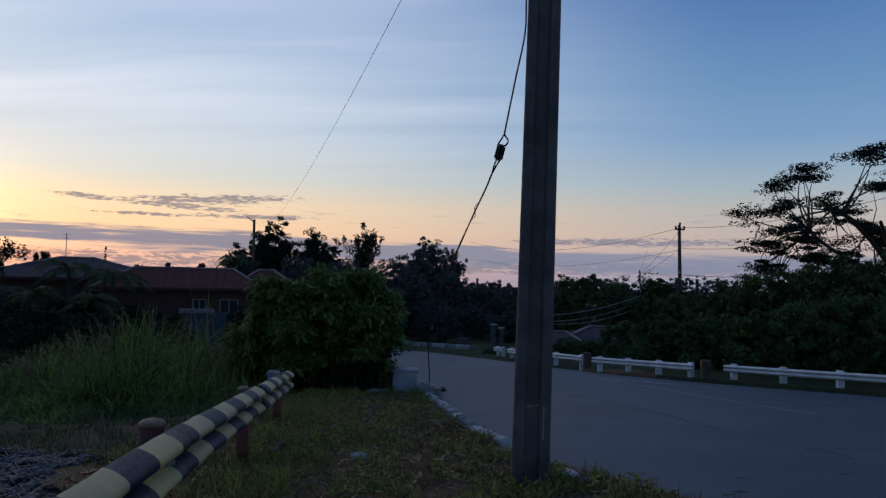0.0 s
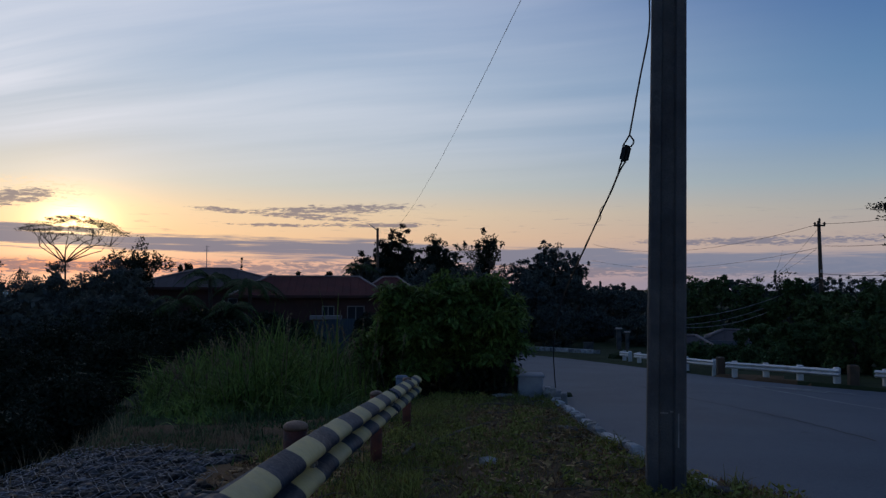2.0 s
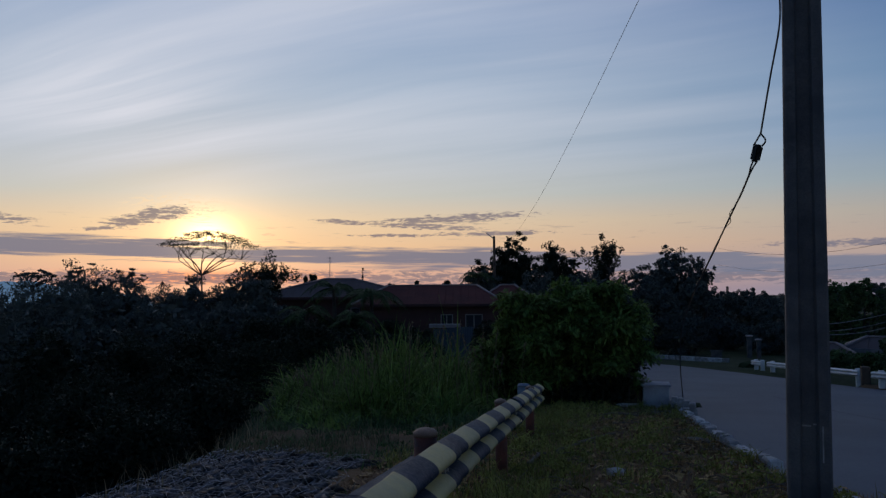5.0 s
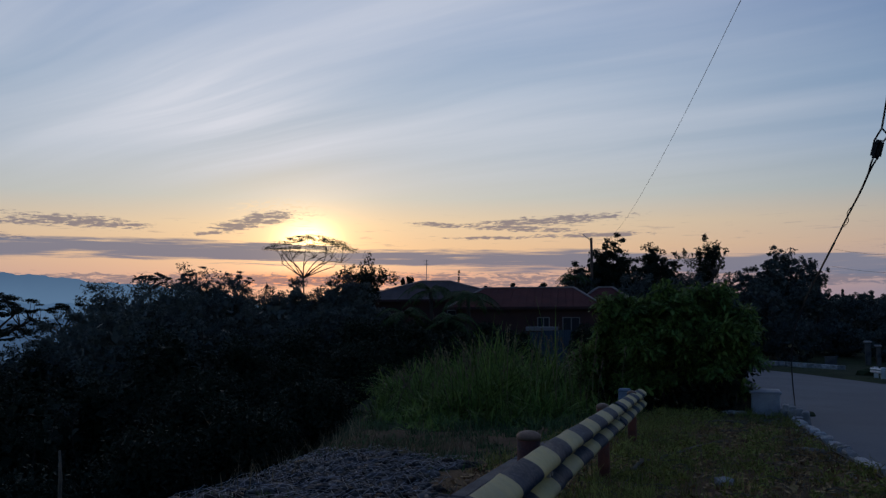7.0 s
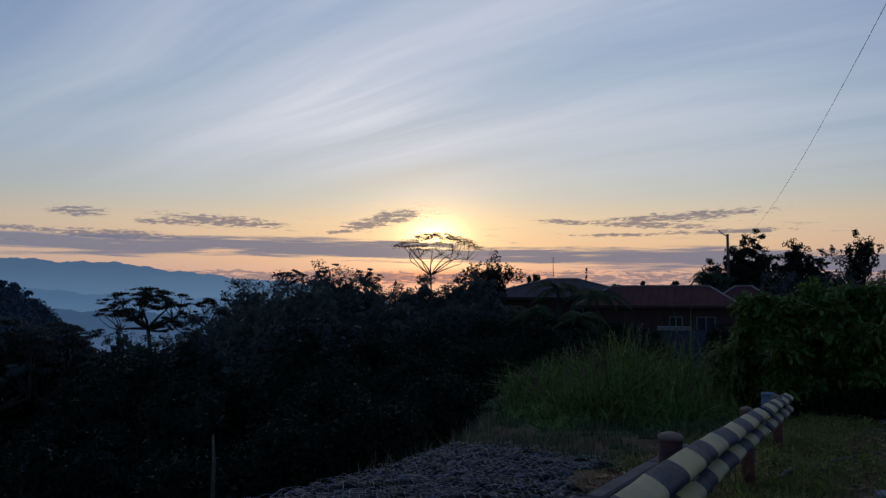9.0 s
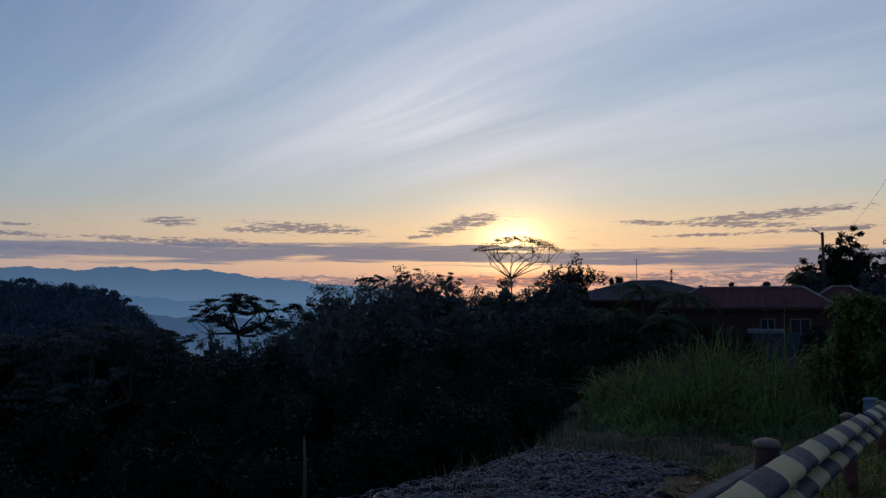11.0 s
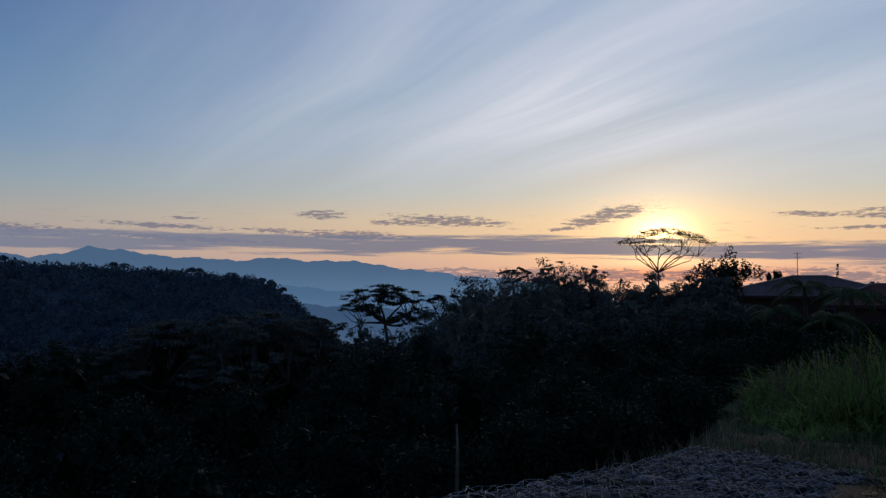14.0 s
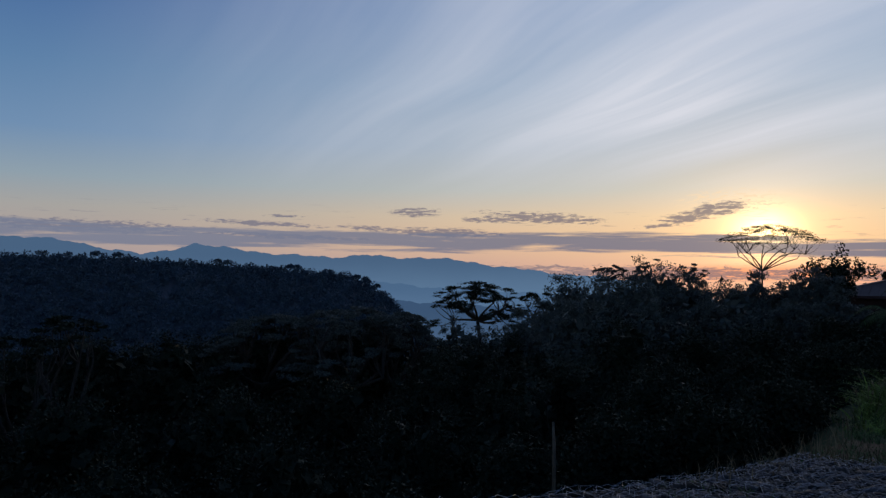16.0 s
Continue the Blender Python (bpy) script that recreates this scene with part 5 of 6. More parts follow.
lone_rock("rock", "grey slab lying in the cut grass", 0.2, 11.9, (0.62, 0.4, 0.12))
lone_rock("rubble_stone", "pale lump of rubble beside the pole", -9.3, 7.5, (0.42, 0.3, 0.22), M_KERB, group="rubble beside the pole")
lone_rock("rubble_stone", "grey lump of rubble beside the pole", -10.6, 7.3, (0.3, 0.22, 0.14), group="rubble beside the pole")
for k, (a_, d_, s_) in enumerate(((5.3, 20.4, 0.8), (4.0, 21.0, 0.9), (3.4, 20.9, 0.7), (2.9, 21.6, 0.9), (5.9, 20.0, 0.6))):
    lone_rock("boulder", "rough grey boulder beside the utility block", a_, d_, (s_, s_ * 0.8, s_ * 1.1), group="boulders by the block")


for k, (a_, d_, s_) in enumerate(((4.1, 18.9, (0.7, 0.45, 0.16)), (3.5, 19.9, (0.9, 0.5, 0.5)), (4.9, 18.7, (0.5, 0.4, 0.2)))):
    lone_rock("broken_slab", "broken pale concrete slab beside the utility block", a_, d_, s_, M_KERB, category="slab", group="broken slabs by the block")
lone_rock("earth_mound", "dark spill of earth at the end of the kerb", 0.75, 19.4, (1.0, 0.8, 0.3), M_UNDER, category="mound")
for k in range(4):
    x, y = spot(1.45 - 0.42 * k, 18.9 - 0.7 * k)
    tagged(part("kerb_block", box((0.14, 0.2, 0.34), (x, y, ground_at(x, y) + 0.09), 0.02, Matrix.Rotation(radians(5 - 4 * k), 4, "Y")), M_KERB), "upright pale block at the end of the kerb", "kerb block", "upright blocks by the kerb")


# ---- houses ----
def hip_house(name, label, at, rz, size, wall_h, roof_h, ridge, over, roof_mat, wall_mat, windows=()):
    """size: length, depth; ridge: length of the ridge; windows: (x, sill, width, height) on the front."""
    root = thing(name, label, "house", at, rz)
    L, D = size
    t = 0.18
    # walls with thickness; the front is cut round its windows
    xs = sorted(windows)
    cursor = -L / 2
    for wx, sill, ww, wh in xs:
        if wx - ww / 2 > cursor:
            part("wall", box((wx - ww / 2 - cursor, t, wall_h), ((wx - ww / 2 + cursor) / 2, -D / 2 + t / 2, wall_h / 2)), wall_mat, root)
        part("wall", box((ww, t, sill), (wx, -D / 2 + t / 2, sill / 2)), wall_mat, root)
        part("wall", box((ww, t, wall_h - sill - wh), (wx, -D / 2 + t / 2, (wall_h + sill + wh) / 2)), wall_mat, root)
        win = part("window", box((ww, 0.02, wh), (wx, -D / 2 + t * 0.6, sill + wh / 2)), M_GLASS, root)
        for dx in (-ww / 2 + 0.04, 0.0, ww / 2 - 0.04):
            part("frame", box((0.08, 0.08, wh), (wx + dx, -D / 2 + 0.05, sill + wh / 2)), M_WALL_PALE, win)
        for dz in (0.04, wh - 0.04):
            part("frame", box((ww - 0.17, 0.076, 0.08), (wx, -D / 2 + 0.05, sill + dz)), M_WALL_PALE, win)
        part("sill", box((ww + 0.2, 0.26, 0.08), (wx, -D / 2 - 0.05, sill - 0.045)), M_WALL_PALE, win)
        cursor = wx + ww / 2
    if cursor < L / 2:
        part("wall", box((L / 2 - cursor, t, wall_h), ((L / 2 + cursor) / 2, -D / 2 + t / 2, wall_h / 2)), wall_mat, root)
    part("wall", box((L, t, wall_h), (0, D / 2 - t / 2, wall_h / 2)), wall_mat, root)
    for s in (-1, 1):
        part("wall", box((t, D - 2 * t, wall_h), (s * (L / 2 - t / 2), 0, wall_h / 2)), wall_mat, root)
    lx, dy, r = L / 2 + over, D / 2 + over, ridge / 2
    e = [(-lx, -dy, wall_h), (lx, -dy, wall_h), (lx, dy, wall_h), (-lx, dy, wall_h)]
    top = [(-r, 0, wall_h + roof_h), (r, 0, wall_h + roof_h)]
    verts = e + top + [(x, y, z - 0.12) for x, y, z in e]
    faces = [(0, 1, 5, 4), (1, 2, 5), (2, 3, 4, 5), (3, 0, 4), (0, 6, 7, 1), (1, 7, 8, 2), (2, 8, 9, 3), (3, 9, 6, 0), (9, 8, 7, 6)]
    roof = part("roof", (verts, faces), roof_mat, root)
    # standing ribs of the sheets on the two sides that are seen
    n = int(L / 0.55)
    for k in range(1, n):
        x = -lx + 2 * lx * k / n
        reach = 1.0 if abs(x) <= r else (lx - abs(x)) / (lx - r)
        if reach > 0.05:
            part("rib", (*tube([(x, -dy, wall_h + 0.02), (x, -dy + dy * reach, wall_h + roof_h * reach + 0.02)], 0.028, 4),), roof_mat, roof)
    for a, b in ((0, 4), (1, 5), (2, 5), (3, 4), (4, 5)):
        p0, p1 = Vector(verts[a]), Vector(verts[b])
        part("ridge_cap", (*tube([p0 + Vector((0, 0, 0.04)), p1 + Vector((0, 0, 0.04))], 0.085, 6),), M_RIDGE, roof)
    part("fascia", box((2 * lx, 0.05, 0.22), (0, -dy - 0.03, wall_h - 0.06)), wall_mat, root)
    return root


hx, hy = spot(25.9, 70)
hz = height_at(-0.45, 64) - 3.1
hip_house("grey_roofed_house", "low house with a grey hipped sheet roof among plants", (hx, hy, hz), 22, (13.6, 8.0), 3.1, 1.65, 2.6, 0.7, M_ROOF_GREY, M_WALL_RED, ((2.0, 1.0, 1.6, 1.2),))
hx, hy = spot(18.9, 65)
hz = height_at(-1.05, 60) - 3.0
hip_house("red_roofed_house", "low house with a dark red hipped sheet roof", (hx, hy, hz), 15, (11.4, 7.4), 3.0, 1.55, 7.6, 0.6, M_ROOF_RED, M_WALL_RED, ((1.4, 0.7, 1.0, 1.5), (3.6, 0.7, 1.4, 1.5)))
hx, hy = spot(13.2, 68)
hip_house("red_roofed_outbuilding", "small outbuilding with a red hipped roof", (hx, hy, height_at(-0.9, 66) - 2.8), 12, (4.6, 5.0), 2.8, 1.5, 1.2, 0.5, M_ROOF_RED, M_WALL_RED, ((0.0, 1.0, 1.2, 1.1),))
hx, hy = spot(7.3, 72)
hip_house("grey_roofed_hut", "small grey-roofed hut hidden among trees", (hx, hy, height_at(-0.55, 70) - 2.9), 8, (3.4, 3.4), 2.9, 1.0, 1.0, 0.4, M_ROOF_GREY, M_WALL_PALE, ((0.0, 1.2, 1.0, 1.0),))
hx, hy = spot(-12.0, 52)
hip_house("roadside_hut", "small hut with a pale sheet roof below the trees", (hx, hy, height_at(-4.1, 50) - 1.7), -14, (3.4, 3.0), 1.7, 0.6, 1.6, 0.35, M_ROOF_GREY, M_WALL_PALE, ((0.0, 0.6, 0.8, 0.7),))
hx, hy = spot(-8.7, 50)
hip_house("roadside_hut", "small pale hut with a sheet roof near the bend", (hx, hy, height_at(-4.4, 49) - 1.5), -8, (2.4, 2.6), 1.5, 0.5, 1.0, 0.3, M_ROOF_GREY, M_WALL_PALE, ((0.0, 0.5, 0.7, 0.6),))

# pale gate pillars and a low wall past the bend
for a_, e_, w_, h_ in ((-3.9, -3.35, 0.34, 0.9), (-4.5, -3.6, 0.3, 0.7)):
    x, y = spot(a_, 66)
    z = height_at(e_, 66)
    pil = thing("gate_pillar", "pale plastered gate pillar past the bend", "pillar", (x, y, z - h_), 8, "gate pillars past the bend")
    part("shaft", box((w_, w_, h_ + 1.4), (0, 0, (h_ - 1.4) / 2), 0.02), M_POLE, pil)
    part("cap", box((w_ + 0.16, w_ + 0.16, 0.12), (0, 0, h_ + 0.03), 0.02), M_KERB, pil)
x, y = spot(-1.7, 64)
low = thing("garden_wall", "low pale garden wall past the bend", "wall", (x, y, height_at(-4.7, 64)), 6)
part("body", box((0.8, 0.2, 1.6), (0, 0, -0.5), 0.02), M_POLE, low)
part("coping", box((0.9, 0.28, 0.08), (0, 0, 0.34), 0.015), M_POLE, low)

# television mast and sheet fence
x, y = spot(26.6, 72)
mast = thing("roof_mast", "thin television mast above the roofs", "antenna", (x, y, ground_at(x, y)))
mh = height_at(2.6, 72) - ground_at(x, y)
part("rod", (*tube([(0, 0, 0), (0, 0, mh)], 0.03, 6),), M_STEEL, mast)
for k, z in enumerate((mh - 0.1, mh - 0.45)):
    part("element", (*tube([(-0.35 + 0.1 * k, 0, z), (0.35 - 0.1 * k, 0, z)], 0.012, 5),), M_STEEL, mast)
x, y = spot(16.3, 44)
fence = thing("sheet_fence", "weathered blue-grey corrugated sheet fence", "fence", (x, y, height_at(-4.7, 44) - 0.5), 14)
for k in range(5):
    vs, fs = [], []
    for i in range(17):
        sx_ = -2.0 + k * 0.8 + i * 0.05
        o = 0.018 * (1 if i % 2 else -1)
        vs += [(sx_, o, 0.0), (sx_, o, 1.9 + 0.06 * (k % 3)), (sx_, o + 0.006, 0.0), (sx_, o + 0.006, 1.9 + 0.06 * (k % 3))]
    for i in range(16):
        b = i * 4
        fs += [(b, b + 4, b + 5, b + 1), (b + 2, b + 3, b + 7, b + 6), (b + 1, b + 5, b + 7, b + 3)]
    part("sheet", (vs, fs), M_SHEET_BLUE, fence)
for k in range(4):
    part("post", box((0.1, 0.1, 2.2), (-2.0 + k * 1.33, 0.1, 0.9)), M_TIMBER, fence)
x, y = spot(18.0, 48)
ledge = tagged(part("porch_ledge", box((2.0, 0.5, 0.25), (x, y, height_at(-2.65, 48)), 0.02, Matrix.Rotation(radians(16), 4, "Z")), M_WALL_PALE), "pale concrete ledge in front of the house", "ledge")
pier = part("ledge_pier", box((1.7, 0.4, 2.2), (0, 0, -1.2)), M_WALL_RED, ledge)
pier.location = (x, y, height_at(-2.65, 48))


lone_rock("earth_mound", "dark heap of earth beside the road at the bend", -3.85, 45.5, (1.5, 1.0, 1.1), M_UNDER, category="mound")


# ---- banana and palm plants before the house ----
def frond_plant(name, label, az_deg, d, top_el, fronds, length, seed, category="palm"):
    rng = np.random.default_rng(seed)
    x, y = spot(az_deg, d)
    z = ground_at(x, y) - 0.1
    h = height_at(top_el, d) - z - length * 0.25
    root = thing(name, label, category, (x, y, z), 0, "palms before the house")
    part("trunk", (*tube([(0, 0, -0.2), (0.1, 0, h * 0.5), (0, 0.05, h)], [0.16, 0.13, 0.1], 8), True), M_BARK, root)
    for k in range(fronds):
        a = 2 * math.pi * k / fronds + rng.uniform(-0.3, 0.3)
        rise = rng.uniform(0.1, 0.9)
        spine = []
        for s in np.linspace(0, 1, 9):
            q = length * s * (0.9 - 0.1 * rise)
            spine.append(np.array([math.cos(a) * q, math.sin(a) * q, h + length * (rise * s - (0.55 + 0.5 * rise) * s * s)]))
        vs, fs = [], []
        side = np.array([-math.sin(a), math.cos(a), 0])
        for i in range(8):
            for sgn in (-1, 1):
                for q in range(3):
                    p = spine[i] + (spine[i + 1] - spine[i]) * q / 3
                    wide = length * 0.26 * math.sin(math.pi * min(0.95, 0.12 + (i + q / 3) / 8.5)) * rng.uniform(0.8, 1.1)
                    tip = p + side * sgn * wide + (spine[i + 1] - spine[i]) * 0.7 + np.array([0, 0, -wide * 0.45])
                    b = len(vs)
                    vs += [tuple(p), tuple(p + (spine[i + 1] - spine[i]) * 0.3), tuple(tip)]
                    fs.append((b, b + 1, b + 2))
        v2, f2 = tube([tuple(p) for p in spine], [0.03 * (1 - 0.08 * i) for i in range(9)], 4, False)
        part("frond", (*join([(vs, fs), (v2, f2)]),), M_PALM, root)


frond_plant("palm", "dark palm with arching fronds before the house", 26.4, 44, 1.0, 11, 2.3, 400)
frond_plant("palm", "dark palm with arching fronds before the house", 23.6, 42, 0.7, 12, 2.4, 401)
frond_plant("palm", "dark palm with arching fronds before the house", 24.9, 38, -1.2, 10, 1.9, 402)
frond_plant("palm", "dark palm with arching fronds before the house", 28.4, 40, -0.8, 10, 2.0, 403)
for k, (a_, d_, e_, w_) in enumerate(((29.5, 44, -1.4, 4.0), (27.2, 42, -1.7, 3.4), (22.2, 41, -2.0, 3.2), (20.2, 43, -2.6, 3.0), (25.4, 34, -2.6, 4.0), (22.6, 33, -3.0, 3.4), (19.4, 34, -3.4, 3.0), (15.0, 40, -2.2, 2.6))):
    tree_to("garden_bush", "dark bush in front of the house", a_, d_, e_, w_, kind="shrub", seed=440 + k, leaves=4500, leaf=0.24, clumps=50, group="bushes before the house", category="bush")
frond_plant("palm", "drooping palm beside the service pole", 15.4, 78, 1.6, 11, 2.6, 404)
tree_to("slim_conifer", "slim dark spire of a conifer behind the roofs", 24.15, 76, 2.45, 0.5, kind="cone", seed=410, leaves=500, leaf=0.22, clumps=30, trunk=0.05)
for k, (a_, d_, e_, w_) in enumerate(((27.6, 84, 1.6, 2.4), (25.6, 86, 1.7, 2.2), (22.0, 90, 1.4, 1.0), (20.2, 90, 1.0, 2.0), (18.0, 92, 0.9, 2.2), (16.6, 92, 1.2, 1.2), (29.6, 80, 1.0, 2.4))):
    tree_to("broadleaf_tree", "dark tree showing above the roofs", a_, d_, e_, w_, kind="round" if k % 3 else "plume", seed=420 + k, leaves=2500, leaf=0.4, clumps=26, group="trees above the roofs")


# ---- kerb stones along the near edge of the road ----
kerb = thing("kerb", "broken row of pale kerb stones between verge and road", "kerb", (0, 0, 0), kind="structure")
KERB_MESHES = []
for k in range(6):
    bm = box((0.30, 0.17, 0.30), (0, 0, 0), 0.025)
    rg = np.random.default_rng(500 + k)
    for v in bm.verts:
        v.co += Vector(rg.normal(0, 0.012, 3))
    me = bpy.data.meshes.new("kerb_stone")
    bm.to_mesh(me)
    bm.free()
    me.materials.append(M_KERB)
    KERB_MESHES.append(me)
run = NEAR[(NEAR[:, 1] > 8.7) & (NEAR[:, 1] < 21.5)]
cum = np.concatenate([[0], np.cumsum(np.linalg.norm(np.diff(run, axis=0), axis=1))])
rg = np.random.default_rng(510)
s = 0.0
while s < cum[-1] - 0.3:
    x, y = np.interp(s, cum, run[:, 0]), np.interp(s, cum, run[:, 1])
    x2, y2 = np.interp(s + 0.4, cum, run[:, 0]), np.interp(s + 0.4, cum, run[:, 1])
    if rg.random() > 0.2:
        ob = part("kerb_stone", KERB_MESHES[rg.integers(6)], None, kerb)
        mx_, my_ = (x + x2) / 2 - 0.06, (y + y2) / 2
        ob.matrix_world = pose(mx_, my_, float(base_level(my_)) - 0.055 + rg.normal(0, 0.022), rg.normal(0, 4), rg.normal(0, 4), math.degrees(math.atan2(y2 - y, x2 - x)) + rg.normal(0, 4))
    s += 0.37


# ---- reeds, grass, litter ----
def blades(points, heights, widths, rng, lean=0.35, segs=3):
    """Tapered, bending blades of grass as one array of quads."""
    n = len(points)
    a = rng.uniform(0, 2 * math.pi, n)
    dirx, diry = np.cos(a), np.sin(a)
    bend = rng.uniform(0.05, 1.0, n) * lean
    b = rng.uniform(0, math.pi, n)
    sx_, sy_ = np.cos(b), np.sin(b)
    rings = []
    for k in range(segs + 1):
        s = k / segs
        off = bend * heights * s * s
        w = widths * (1 - s * 0.92) * 0.5
        cx, cy = points[:, 0] + dirx * off, points[:, 1] + diry * off
        cz = points[:, 2] + heights * (s - 0.35 * bend * s * s)
        rings.append(np.stack([np.stack([cx - sx_ * w, cy - sy_ * w, cz], 1), np.stack([cx + sx_ * w, cy + sy_ * w, cz], 1)], 1))
    v = np.stack(rings, 1).reshape(n, -1, 3)
    per = 2 * (segs + 1)
    q = []
    for k in range(segs):
        q.append(np.stack([np.arange(n) * per + 2 * k, np.arange(n) * per + 2 * k + 1, np.arange(n) * per + 2 * k + 3, np.arange(n) * per + 2 * k + 2], 1))
    return v.reshape(-1, 3), np.concatenate(q)


def scatter(n, rng, inside, box_):
    out = []
    while sum(len(o) for o in out) < n:
        x = rng.uniform(box_[0], box_[1], n * 2)
        y = rng.uniform(box_[2], box_[3], n * 2)
        k = inside(x, y)
        out.append(np.stack([x[k], y[k]], 1))
    p = np.concatenate(out)[:n]
    return np.concatenate([p, ground_z(p[:, 0], p[:, 1])[:, None] - 0.02], 1)


def gravel_right(y):
    return np.interp(y, [-4, 2, 6.7, 11.0, 13.6, 14.6], [-2.3, -2.6, -3.4, -4.7, -7.0, -8.6])


def in_gravel(x, y):
    return (x > edge_x(y) - 0.4) & (x < gravel_right(y) + 0.6 * wander(x * 1.3, y * 1.3)) & (y > -3) & (y < 9.1 + 0.45 * (-x - 4.5) + 0.5 * wander(x, y))


rng = np.random.default_rng(600)


def in_reeds(x, y):
    a = np.degrees(np.arctan2(-x, y))
    d = np.hypot(x, y)
    return (a > 12.6) & (a < 30.5) & (d > 15.2 + 1.2 * np.sin(a * 0.9)) & (d < 27) & (x < rail_x(y) - 0.8)


tufts = scatter(260, rng, in_reeds, (-14, -2, 13, 27))
pts = np.repeat(tufts, 46, 0) + np.concatenate([rng.normal(0, 0.2, (260 * 46, 2)), np.zeros((260 * 46, 1))], 1)
vigour = np.repeat(rng.uniform(0.55, 1.2, 260), 46)
dist = np.hypot(pts[:, 0], pts[:, 1])
az_r = np.degrees(np.arctan2(-pts[:, 0], pts[:, 1]))
hts = vigour * rng.uniform(0.6, 1.9, len(pts)) * np.clip((dist - 14.0) / 5.0, 0.25, 1.25) * (0.7 + 0.5 * (wander(pts[:, 0] * 0.7, pts[:, 1] * 0.7) + 0.5)) * np.interp(az_r, [12, 15, 18, 22, 25, 28, 31], [0.75, 0.8, 1.05, 1.05, 0.8, 0.55, 0.3])
v, f = blades(pts, hts, rng.uniform(0.03, 0.095, len(pts)), rng, 1.7, 5)
tagged(part("tall_reeds", (v, f), M_REED), "tall bright green reed grass beyond the guard rail", "reeds", kind="stuff")
pick = rng.permutation(len(pts))[:210]
sp = pts[pick]
sp = sp[np.hypot(sp[:, 0], sp[:, 1]) > 17]
vs, fs = [], []
stalks, heads = [], []
for x, y, z in sp:
    h = rng.uniform(1.2, 2.3) * float(np.interp(math.degrees(math.atan2(-x, y)), [12, 18, 22, 26, 31], [0.8, 1.0, 1.0, 0.75, 0.4]))
    lx, ly = rng.normal(0, 0.25), rng.normal(0, 0.25)
    pl = [(x, y, z), (x + lx * 0.4, y + ly * 0.4, z + h * 0.6), (x + lx, y + ly, z + h)]
    stalks.append(tube(pl, [0.008, 0.006, 0.003], 4, False))
    c = np.array([(x + lx * (0.7 + 0.3 * q), y + ly * (0.7 + 0.3 * q), z + h * (0.84 + 0.17 * q)) for q in np.linspace(0, 1, 12)]) + rng.normal(0, 0.012, (12, 3))
    heads.append(c)
part_v, part_f = join(stalks)
seed_v, seed_f = leaf_quads(np.concatenate(heads), 0.09, 0.03, rng, -0.9)
tagged(part("reed_plumes", (np.concatenate([np.array(part_v), seed_v]), [tuple(q) for q in part_f] + [tuple(int(i) + len(part_v) for i in q) for q in seed_f]), M_SEED), "pale seed plumes standing above the reeds", "reeds", kind="stuff")


def on_verge(x, y):
    near_edge = np.interp(y, NEAR[:, 1], NEAR[:, 0])
    return (x > rail_x(y) - 1.6) & (x < near_edge - 0.12) & (np.hypot(x, y) > 1.0) & ~((x < rail_x(y) - 0.3) & in_gravel(x, y))


pts = scatter(42000, rng, on_verge, (-5.5, 5, 1.0, 22))
patch = wander(pts[:, 0] * 0.8 + 3, pts[:, 1] * 0.8)
by_rail = np.exp(-np.abs(pts[:, 0] - rail_x(pts[:, 1]) - 0.3) / 0.5)
green = (rng.random(len(pts)) < np.clip(0.13 + 0.42 * patch + 0.6 * by_rail, 0.03, 0.97))
hts = rng.uniform(0.03, 0.11, len(pts)) * (1 + 1.0 * by_rail * rng.random(len(pts)) + 0.5 * np.clip(patch, 0, 1))
for name, mask, mat, label in (("grass", green, M_GRASS, "short green grass on the verge"), ("dry_grass", ~green, M_GRASS_DRY, "cut dry brown grass on the verge")):
    q = pts[mask]
    v, f = blades(q, hts[mask] * (1.0 if name == "grass" else 0.7), rng.uniform(0.006, 0.014, len(q)), rng, 1.1 if name != "grass" else 0.7, 2)
    tagged(part(name, (v, f), mat), label, "grass", kind="stuff")
pts = scatter(6000, rng, on_verge, (-5, 5, 2.0, 16))
v, f = leaf_quads(pts + (0, 0, 0.04), 0.11, 0.045, rng, 0.0, 0.75)
tagged(part("leaf_litter", (v, f), M_GRASS_DRY), "dry leaves and clippings strewn over the verge", "litter", kind="stuff")

# coarse tufts, green by the rail and brown in the middle of the verge
for name, mat, count, label in (("grass_tufts", M_GRASS, 560, "coarse green tufts of grass on the verge"), ("dry_tufts", M_GRASS_DRY, 620, "brown tufts of cut grass on the verge")):
    at_ = scatter(count, rng, on_verge, (-5, 5, 3.0, 19))
    if name == "grass_tufts":
        shift = rng.random(count) < 0.45
        at_[shift, 0] = rail_x(at_[shift, 1]) + rng.normal(0.25, 0.3, shift.sum())
        at_[:, 2] = ground_z(at_[:, 0], at_[:, 1])
    per = 26
    foot_ = np.repeat(at_, per, 0) + np.concatenate([rng.normal(0, 0.055, (count * per, 2)), np.full((count * per, 1), -0.01)], 1)
    tall = np.repeat(rng.uniform(0.06, 0.27, count), per) * rng.uniform(0.5, 1.2, count * per) * (1.0 if mat is M_GRASS else 0.6)
    v, f = blades(foot_, tall, rng.uniform(0.009, 0.02, count * per), rng, 1.3, 3)
    tagged(part(name, (v, f), mat), label, "grass", kind="stuff")

# weeds: leafy tufts on the verge, dry stalks along the broken edge
tuft_p = []
